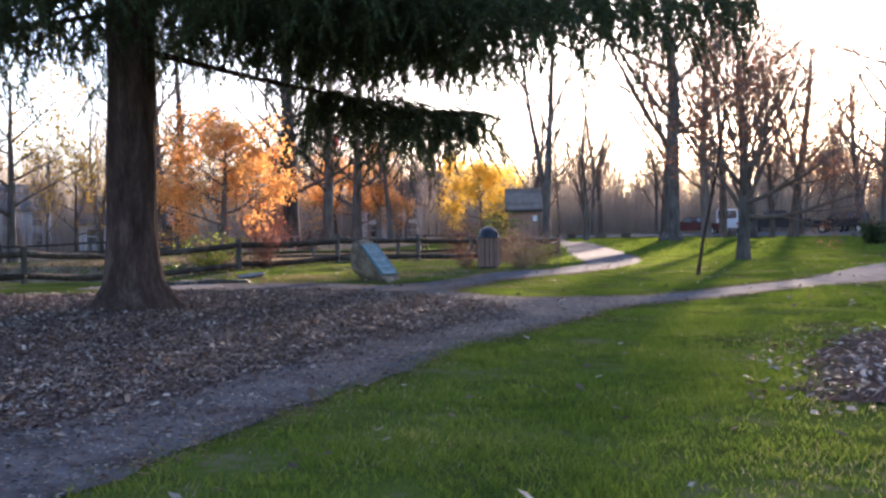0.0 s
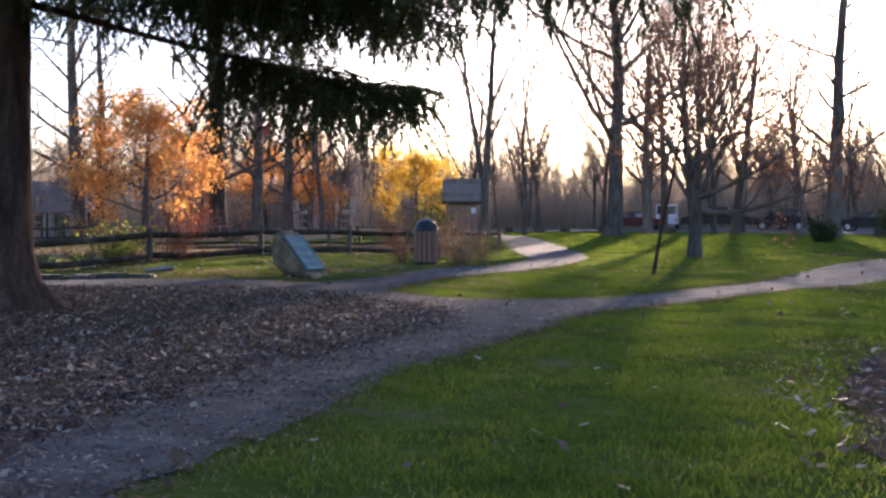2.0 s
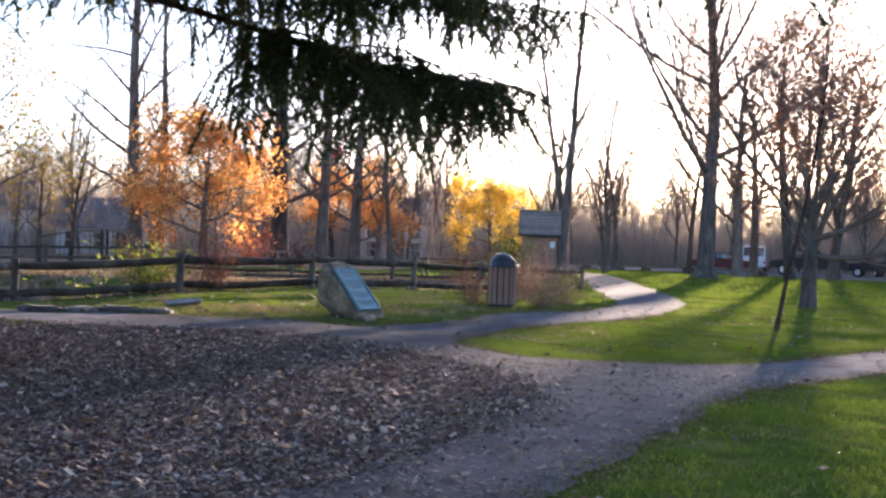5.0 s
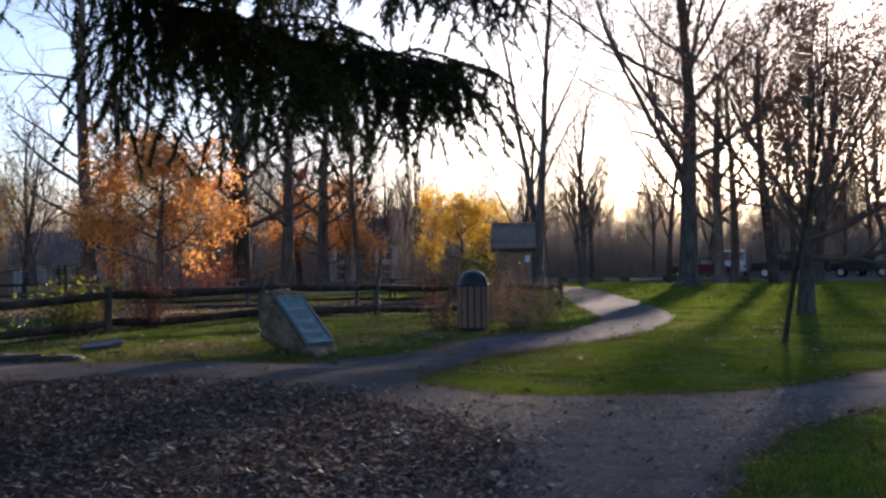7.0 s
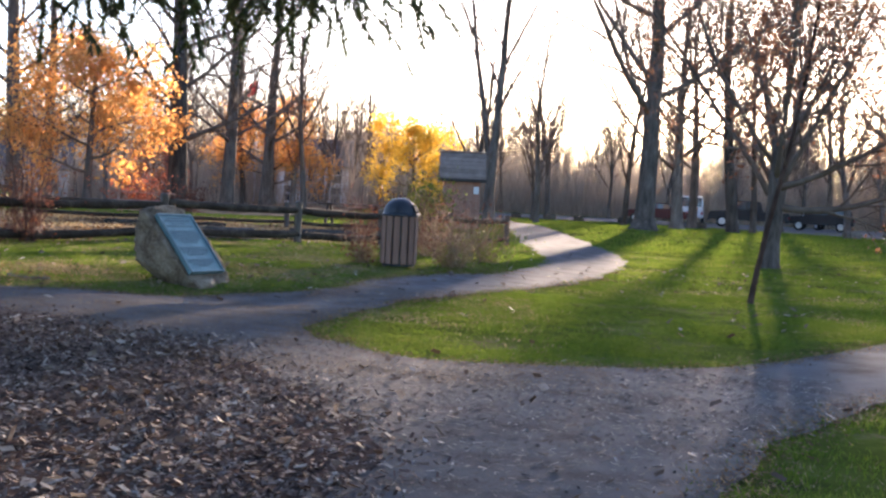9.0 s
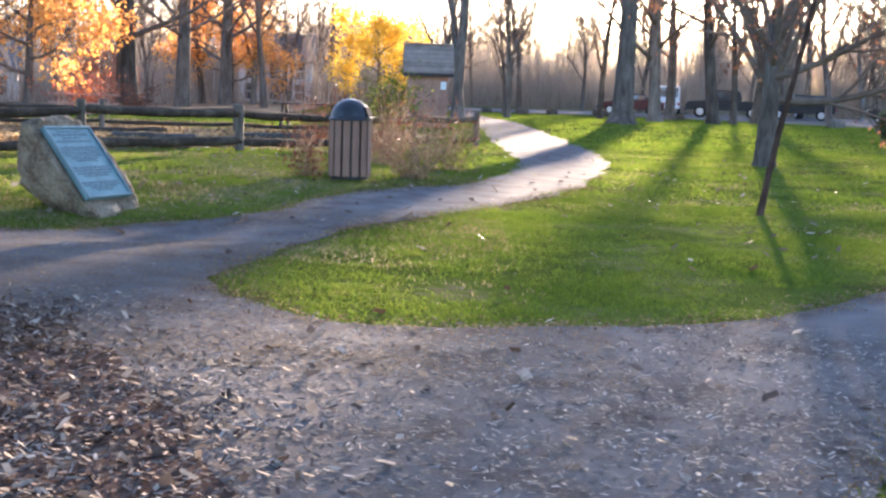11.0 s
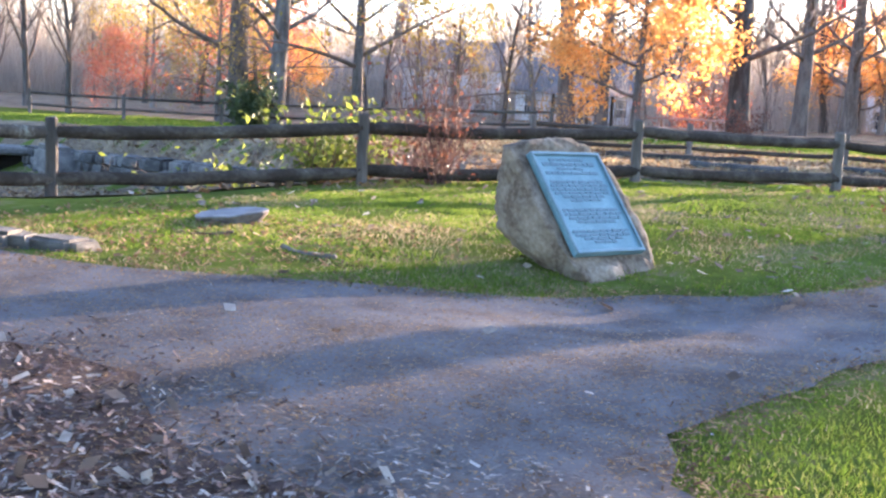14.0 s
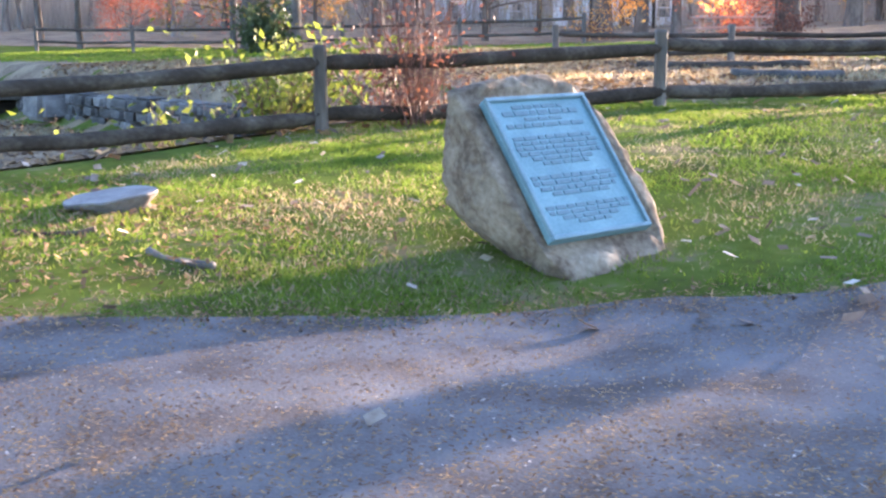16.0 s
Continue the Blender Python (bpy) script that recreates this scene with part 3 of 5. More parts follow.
yellow = tree("maple_tree", 43, 6.6, 0.2, ROUND, "rounded tree with glowing yellow autumn leaves", leaves=(M_YELLOW, 16, 0.13, 0.34), group="autumn trees", keep=lambda p: noise.noise(p * 0.75) > -0.12)
put(yellow, -2.3, 95, 0, 0.76)
red = tree("maple_tree", 44, 6.0, 0.16, ROUND, "small tree with red autumn leaves", leaves=(M_RED, 6, 0.10, 0.36), group="autumn trees")
put(red, -39.5, 75, 0)
put_copy(red, -14.6, 76, 100, 0.42, "low red-leaved shrub beneath an orange tree")
put_copy(red, -41.0, 66, 60, 0.55, "small red-leaved tree at the wood's edge")
ochre = tree("tree", 46, 8.5, 0.24, ROUND, "pale-barked tree with fading ochre leaves", keep=lambda p: noise.noise(p * 0.7) > -0.1, leaves=(M_OCHRE, 7, 0.09, 0.36), way=(-0.05, 0, 1))
put(ochre, -25.2, 63.0, 0, 1.1)
put_copy(ochre, -24.5, 70, 130, 0.62, "small tree with thinning ochre autumn leaves")
put_copy(ochre, -34, 66, 140, 0.9, "tree with fading ochre leaves at the wood's edge")
put_copy(ochre, -46, 74, 200, 0.75, "tree with thin ochre leaves at the wood's edge")
put_copy(ochre, -31.5, 62, 20, 0.6, "small tree with thin ochre leaves at the wood's edge")
put_copy(ochre, -54, 82, 60, 0.8, "tree with fading ochre leaves at the wood's edge")

# The bare woods all round, dense ahead and to the left.
WOOD = spec_of(segs=[8, 7, 5, 3], kids=[12, 8, 6, 0], first=[0.2, 0.2, 0.15, 0], angle=[38, 36, 38, 0], share=[0.5, 0.5, 0.5, 0], thin=[0.5, 0.5, 0.5, 0], bend=[0.09, 0.14, 0.2, 0.2], lift=[0.04, 0.09, 0.04, 0.0], least=0.012)
plain = [tree("tree", 50 + k, 10 + 1.2 * k, 0.17 + 0.03 * k, WOOD, "bare grey tree in the woods", group="bare woodland trees", fans=(1, 0.7, 0.006)) for k in range(4)]
spots = []
wrng = random.Random(77)
for k in range(200):
    ang = wrng.uniform(-52, 34)
    far = wrng.uniform(84, 160)
    x, y = far * math.sin(radians(ang)), 12 + far * math.cos(radians(ang))
    if abs(ang - SUN_TURN) < 7 and far < 110:
        continue
    if -6 < x < 60 and 62 < y < 117:
        continue
    spots.append((x, y))
for k in range(26):
    ang = wrng.uniform(60, 300)
    far = wrng.uniform(30, 70)
    spots.append((far * math.sin(radians(ang)), 12 + far * math.cos(radians(ang))))
spots += [(-38, 60), (-45, 64), (-26, 78), (-32, 84), (-17, 88), (-8, 84), (-5, 100), (17, 82), (21, 92), (27, 98), (31, 80), (5.2, 88), (13, 118), (18, 120), (24, 119), (30, 121), (7, 119), (36, 118)]
tall_spots = [(8, 121), (33, 124), (40, 118)]
for k, (x, y) in enumerate(spots):
    if k < 4:
        put(plain[k], x, y, wrng.uniform(0, 360), wrng.uniform(0.7, 1.0))
    else:
        put_copy(plain[k % 4], x, y, wrng.uniform(0, 360), wrng.uniform(0.55, 1.0))

for x, y in tall_spots:
    put_copy(plain[int(x) % 4], x, y, x * 37, 1.45, "tall bare tree behind the parking lot")

for x, y, turn, size in ((4.82, 76, 30, 0.95), (10.2, 84, 80, 1.05), (1.5, 86, 10, 0.8)):
    put_copy(plain[int(y) % 4], x, y, turn, size, "slender bare tree beyond the lawn")
# Extra big tree, added up-sun so that its crown shades the path fork.
put_copy(big, 12.7, 81, 140, 0.8, "bare spreading tree added near the parking lot for shade")
SPARSE = spec_of(depth=4, segs=[9, 7, 5, 3, 2], sides=[12, 6, 4, 3, 3], kids=[12, 7, 5, 4, 0], first=[0.26, 0.2, 0.2, 0.2, 0], angle=[50, 40, 42, 40, 0], share=[0.66, 0.5, 0.5, 0.5, 0], thin=[0.4, 0.45, 0.5, 0.5, 0], taper=[0.3, 0.25, 0.3, 0.3, 0.4], bend=[0.07, 0.13, 0.16, 0.2, 0.2], lift=[0.03, 0.09, 0.05, 0.02, 0])
lot_tree = tree("tree", 61, 12.5, 0.32, SPARSE, "leaning tree by the parking lot with thin russet leaves", leaves=(M_RUSSET_LEAF, 1, 0.08, 0.3), way=(-0.12, 0, 1), flare=1.5, fans=(1, 0.5, 0.005), keep=lambda p: noise.noise(p * 0.6) > -0.05)
put(lot_tree, 15.2, 78.5, 15)
put_copy(lot_tree, 18.8, 84.5, 130, 1.0, "tall tree by the parking lot with thin russet leaves")
# This third copy is added only to shade the bend of the path.
put_copy(lot_tree, 14.8, 88.5, 250, 0.95, "russet-leaved tree added behind the lawn for shade")
put_copy(dark, 21.2, 71, 60, 0.95, "thick-trunked dark tree by the parking lot")
for k in range(46):
    ang, far = radians(wrng.uniform(-2, 31)), wrng.uniform(112, 150)
    put_copy(plain[k % 4], far * math.sin(ang), 12 + far * math.cos(ang), wrng.uniform(0, 360), wrng.uniform(0.55, 0.8))


def thicket():
    """The brown undergrowth along the wood's edge: thin upright stems and twigs."""
    rng = np.random.default_rng(5)
    n = 105000
    ang = np.radians(rng.uniform(-56, 38, n))
    far = rng.uniform(104, 180, n)
    x, y = far * np.sin(ang), 12 + far * np.cos(ang)
    keep = ~((x > -6) & (x < 92) & (y < 118))
    x, y = np.concatenate([x[keep], rng.uniform(-62, -6, 2500)]), np.concatenate([y[keep], rng.uniform(96, 105, 2500)])
    n = len(x)
    h = (rng.gamma(3.2, 1.35, n) * np.where(x > -6, 1.2, 1.0)).clip(0.8, 11)
    base = np.stack([x, y, np.full(n, -0.7)], 1)
    lean = np.stack([rng.normal(0, 0.25, n) * h, rng.normal(0, 0.25, n) * h, h + 0.6], 1)
    wide = rng.uniform(0.012, 0.035, n)
    turn = rng.uniform(0, 6.28, n)
    side = np.stack([np.cos(turn) * wide, np.sin(turn) * wide, 0 * wide], 1)
    stems = np.stack([base - side, base + side, base + lean], 1)
    tw = []
    for k in range(4):
        f = rng.uniform(0.35, 0.9, (n, 1))
        a = base + lean * f
        b = a + np.stack([rng.normal(0, 0.45, n), rng.normal(0, 0.45, n), rng.uniform(0.1, 0.9, n)], 1)
        tw.append(np.stack([a - side * 0.6, a + side * 0.6, b], 1))
    return np.concatenate([stems] + tw)


def far_woods():
    """The bare crowns of the woods far behind: thin stems that fork into fans of fine twigs."""
    rng = np.random.default_rng(15)
    n = 2600
    ang = np.radians(rng.uniform(-60, 40, n))
    far = rng.uniform(118, 215, n)
    x, y = far * np.sin(ang), 12 + far * np.cos(ang)
    keep = ~((x > -6) & (x < 92) & (y < 122))
    x, y, far = x[keep], y[keep], far[keep]
    n = len(x)
    h = rng.uniform(6.0, 12.5, n) * (1 - 0.25 * np.exp(-((np.degrees(np.arctan2(x, y)) - 3) / 6) ** 2))
    base = np.stack([x, y, np.full(n, -0.8)], 1)
    top = base + np.stack([rng.normal(0, 0.09, n) * h, rng.normal(0, 0.09, n) * h, h], 1)

    def strips(a, b, wide):
        turn = rng.uniform(0, 6.28, len(a))
        side = np.stack([np.cos(turn), np.sin(turn), 0 * turn], 1) * np.reshape(wide, (-1, 1))
        return np.stack([a - side, a + side, b], 1)

    tris = [strips(base, top, rng.uniform(0.09, 0.2, n))]
    starts, axes, long = base, top - base, h
    for count, low, share, wide in ((13, 0.2, 0.36, 0.045), (7, 0.25, 0.45, 0.022), (3, 0.3, 0.5, 0.014)):
        a = np.repeat(starts, count, 0)
        v = np.repeat(axes, count, 0)
        l = np.repeat(long, count)
        f = rng.uniform(low, 1.0, len(a))
        a = a + v * f[:, None]
        d = v / (np.linalg.norm(v, axis=1)[:, None] + 1e-9) + rng.normal(0, 0.6, (len(a), 3)) + [0, 0, 0.15]
        d /= np.linalg.norm(d, axis=1)[:, None]
        l = l * share * (1.2 - 0.7 * f) * rng.uniform(0.6, 1.2, len(a))
        tris.append(strips(a, a + d * l[:, None], wide))
        starts, axes, long = a, d * l[:, None], l
    return np.concatenate(tris)


tagged(new("far_woods", tri_mesh("far_woods", far_woods(), M_HAZED_TWIG)), "bare grey-brown woods far beyond the park, paled for haze", "woods", kind="stuff")
tagged(new("undergrowth", tri_mesh("undergrowth", thicket(), M_HAZED_TWIG)), "brown tangled undergrowth along the wood's edge, paled for haze", "undergrowth", kind="stuff")


# ---- the spruce ----
def bough(parent, rng, h, turn, length, end, hang, density=1.0, bare=0.18):
    """A drooping bough from the trunk at height h to a tip at height end, with curtains of needled twigs."""
    d = Vector((math.cos(radians(turn)), math.sin(radians(turn)), 0))
    side = Vector((-d.y, d.x, 0))
    pts = []
    sway = rng.uniform(-0.05, 0.05)
    for i in range(11):
        f = i / 10
        z = h + (end - h) * (f ** 1.2) - 0.16 * math.sin(f * math.pi) * length / 6 + 0.12 * max(0, f - 0.8) * 5
        pts.append(d * (length * f + 0.15) + side * (sway * length * math.sin(f * 3) + rng.uniform(-0.04, 0.04)) + Vector((0, 0, z)))
    verts, faces = [], []
    r0 = 0.028 + 0.0035 * length
    tube(verts, faces, pts, [r0 * (1 - 0.85 * i / 10) for i in range(11)], 6)
    needles = []

    def dress(a, b, n, long):
        along = b - a
        for _ in range(n):
            p = a + along * rng.random()
            out = Vector((rng.gauss(0, 1), rng.gauss(0, 1), rng.gauss(-0.5, 0.7))).normalized()
            w = along.cross(out)
            w = w.normalized() * 0.014 if w.length > 1e-6 else Vector((0.014, 0, 0))
            q = p + out * long * rng.uniform(0.6, 1.2) + along.normalized() * 0.02
            needles.append((p - w, p + w, q))

    subs = int(length * 4.2 * density * (1.18 - bare))
    for s in range(subs):
        f = bare + (1 - bare) * (s + rng.random()) / subs
        i = min(int(f * 10), 9)
        a = pts[i].lerp(pts[i + 1], f * 10 - i)
        sg = 1 if s % 2 else -1
        reach = (0.30 * length * (1.12 - f) + 0.3) * rng.uniform(0.6, 1.15)
        way = (side * sg + d * rng.uniform(0.35, 0.9)).normalized()
        clump = 0.5 + 1.3 * abs(noise.noise(Vector((f * length * 0.9, turn, 1.7)))) + 0.5 * max(0, f - 0.7)
        rise = rng.uniform(-0.25, 0.35)
        sp = [a + way * reach * g + Vector((0, 0, rise * reach * g - 0.45 * g * g * reach + rng.uniform(-0.03, 0.03))) for g in (0, 0.35, 0.7, 1)]
        tube(verts, faces, sp, [0.012, 0.009, 0.006, 0.003], 4, False)
        for q in range(3):
            dress(sp[q], sp[q + 1], int(24 + 10 * density), 0.06)
        twigs = max(3, int(reach * 8.5))
        for w in range(twigs):
            g = (w + rng.random()) / twigs * 3
            q = min(int(g), 2)
            b = sp[q].lerp(sp[q + 1], g - q)
            drop = hang * clump * rng.uniform(0.25, 1.15)
            out = Vector((rng.gauss(0, 0.32), rng.gauss(0, 0.32), 0)) * drop
            mid = b + out + Vector((0, 0, -drop * 0.45))
            low = mid + out * 0.6 + Vector((0, 0, -drop * 0.5))
            tube(verts, faces, [b, mid, low], [0.005, 0.004, 0.002], 3, False)
            dress(b, mid, int(26 * drop / 0.5) + 6, 0.085)
            dress(mid, low, int(26 * drop / 0.5) + 6, 0.07)
    limb = child("bough", mesh_from("bough", verts, faces, M_SPRUCE_BARK, True), parent)
    tris = np.array([[list(v) for v in t] for t in needles])
    child("needles", tri_mesh("needles", tris, M_NEEDLE), limb, "dark green drooping spruce needles")
    return limb


def spruce(x, y):
    thing = root("spruce_tree", Matrix.Translation((x, y, gz(x, y))), "old spruce with a dark rough trunk and drooping boughs", "spruce tree")
    rng = random.Random(3)
    verts, faces = [], []
    sides, rings = 40, [(-0.1, 0.66), (0.06, 0.60), (0.18, 0.52), (0.38, 0.44), (0.7, 0.40), (1.2, 0.375), (2, 0.36), (3, 0.35), (4.5, 0.34), (6, 0.32), (9, 0.27), (13, 0.19), (17, 0.10), (21, 0.03)]
    dense = []
    for (za, ra), (zb, rb) in zip(rings, rings[1:]):
        n = max(1, int((zb - za) / 0.16)) if zb < 6 else 2
        dense += [(za + (zb - za) * k / n, ra + (rb - ra) * k / n) for k in range(n)]
    dense.append(rings[-1])
    for z, r in dense:
        for k in range(sides):
            w = 2 * math.pi * k / sides
            root_swell = max(0, 0.55 - z) * (0.24 * max(0, math.sin(w * 5 + 0.6)) ** 2 + 0.10 * math.sin(w * 3 + 1))
            rough = 0.022 * noise.noise(Vector((math.cos(w) * 5, math.sin(w) * 5, z * 1.2))) + 0.012 * noise.noise(Vector((math.cos(w) * 14, math.sin(w) * 14, z * 3)))
            q = r + (root_swell + rough) * (1 if z < 9 else 0.3)
            verts.append((math.cos(w) * q + 0.012 * z, math.sin(w) * q, z))
    for i in range(len(dense) - 1):
        for k in range(sides):
            k2 = (k + 1) % sides
            faces.append((i * sides + k, i * sides + k2, (i + 1) * sides + k2, (i + 1) * sides + k))
    child("trunk", mesh_from("trunk", verts, faces, M_SPRUCE_BARK, True), thing)
    bough(thing, rng, 3.85, 44, 6.7, 3.12, 0.72, 3.1, 0.42)
    bough(thing, rng, 4.9, 40, 6.3, 4.3, 0.8, 1.0, 0.45)
    low = [(5.3, 50, 8.6, 4.35, 0.7, 1.0), (5.2, 68, 7.2, 4.6, 0.7, 0.8), (4.6, 12, 5.6, 4.1, 0.75, 1.5), (4.9, -12, 6.0, 4.2, 0.75, 1.4), (5.6, -25, 8.0, 3.65, 0.85, 1.1), (6.4, -3, 8.7, 4.05, 0.85, 1.1),
           (7.0, 9, 9.2, 4.6, 0.85, 0.9), (5.4, 30, 6.0, 4.5, 0.8, 1.3), (4.8, -50, 5.0, 4.2, 0.8, 1.1), (4.6, -105, 3.6, 4.0, 0.8, 1.1), (4.4, 180, 4.8, 4.0, 0.7, 1.0), (5.0, 215, 5.2, 4.2, 0.8, 0.9), (4.8, 150, 5.4, 4.1, 0.8, 0.9), (5.2, 100, 6.0, 4.6, 0.7, 0.9),
           (5.6, -80, 5.0, 4.3, 0.8, 1.0), (5.3, -38, 6.2, 4.3, 0.8, 1.1), (6.0, 20, 7.0, 4.8, 0.8, 1.0), (5.1, 0, 5.0, 4.4, 0.8, 1.4)]
    for h, turn, length, end, hang, density in low:
        bough(thing, rng, h, turn, length, end, hang, density)
    models = [bough(thing, rng, 0, 0, length, -1.2, 0.6, 0.8) for length in (6.5, 5.0, 3.4, 2.0)]
    for level in range(26):
        z = 6.6 + level * 0.54
        model = models[min(3, int((z - 6.0) / 3.8))]
        for j in range(5 if z < 16 else 3):
            c = copy_thing(model, Matrix.Translation((0.012 * z, 0, z)) @ Matrix.Rotation(radians(level * 47 + j * 72 + rng.uniform(-14, 14)), 4, "Z"))
            c.parent = thing
    for n, m in enumerate(models):
        m.matrix_basis = Matrix.Translation((0, 0, 9.0 + 3 * n)) @ Matrix.Rotation(radians(25 + 80 * n), 4, "Z")
    return thing


spruce(-4.03, 19.6)


# ---- split-rail fence ----
def rough_log(a, b, r, seed, sides=9):
    """A knotty log between two points, as vertices and faces."""
    verts, faces = [], []
    a, b = Vector(a), Vector(b)
    n = max(4, int((b - a).length / 0.3))
    pts, radii = [], []
    for i in range(n + 1):
        f = i / n
        w = Vector((noise.noise(Vector((f * 2.5, seed, 1))), noise.noise(Vector((f * 2.5, seed, 5))), noise.noise(Vector((f * 2.5, seed, 9))))) * 0.035
        pts.append(a.lerp(b, f) + w - Vector((0, 0, 0.03 * math.sin(f * math.pi))))
        radii.append(r * (1 + 0.16 * noise.noise(Vector((f * 6, seed, 2)))) * (0.72 if i in (0, n) else 1))
    tube(verts, faces, pts, radii, sides)
    verts = [v + Vector((noise.noise(v * 9), noise.noise(v * 9 + Vector((7, 0, 0))), noise.noise(v * 9 + Vector((0, 7, 0))))) * r * 0.16 for v in verts]
    return verts, faces


def fence(name, posts, label, top=0.93, rails=(0.74, 0.22), thick=0.075, level={}):
    """Posts with rails between them; level gives, by a post's x, the height from which its rails are set where the ground falls away."""
    thing = root(name, Matrix.Translation((posts[0][0], posts[0][1], 0)), label, "fence")
    o = Vector((posts[0][0], posts[0][1], 0))
    for i, p in enumerate(posts):
        g = gz(*p)
        stand = level.get(p[0], g)
        bm = bmesh.new()
        h = top + stand - g + 0.04 * noise.noise(Vector((p[0], p[1], 2)))
        box(bm, (0.13, 0.12, h + 0.3), (0, 0, (h - 0.3) / 2), bevel=0.022)
        bmesh.ops.subdivide_edges(bm, edges=[e for e in bm.edges if e.calc_length() > 0.5], cuts=5)
        for v in bm.verts:
            v.co += Vector((noise.noise(v.co * 4 + Vector(o)), noise.noise(v.co * 4 + Vector((p[0], 3, 1))), 0)) * 0.012
            if v.co.z > h - 0.05:
                v.co.z += 0.02 * noise.noise(Vector((v.co.x * 20, v.co.y * 20, p[0])))
        ob = part("post", bm, M_POST, thing)
        ob.matrix_local = Matrix.Translation((p[0] - o.x, p[1] - o.y, g)) @ Matrix.Rotation(radians(25 * noise.noise(Vector((p[0], 0, 0))) + 35), 4, "Z")
        if i + 1 < len(posts):
            q = posts[i + 1]
            for k, h in enumerate(rails):
                a = Vector((p[0] - o.x, p[1] - o.y, stand + h + 0.03 * noise.noise(Vector((p[0] * 3, k, 0)))))
                b = Vector((q[0] - o.x, q[1] - o.y, level.get(q[0], gz(*q)) + h + 0.03 * noise.noise(Vector((q[0] * 3, k, 5)))))
                along = (b - a).normalized() * 0.05
                v, f = rough_log(a - along, b + along, thick, p[0] * 3.1 + k * 7.7)
                child("rail", mesh_from("rail", v, f, M_RAIL, True), thing)
    return thing


fence("fence", [(-16.8, 21.2), (-14.0, 23.2), (-11.5, 25.4), (-9.3, 27.9), (-8.3, 31.07), (-5.9, 33.5), (-3.85, 37.0), (-1.75, 39.5), (-0.3, 42.6), (1.2, 45.7), (2.72, 48.8)], "weathered two-rail split log fence along the lawn", top=0.84, rails=(0.67, 0.17), level={-8.3: -0.06})
fence("fence.001", [(-9.8, 46.6), (-6.6, 47.9), (-3.5, 49.2), (-0.6, 51.0)], "older low log fence beyond the lawn", top=0.75, rails=(0.55, 0.2), thick=0.05)
fence("fence.002", [(-36, 56), (-32, 57), (-28, 58), (-24, 59), (-20, 60.2), (-16, 61.5)], "grey rail fence on the far bank", top=1.0, rails=(0.85, 0.4), thick=0.05)


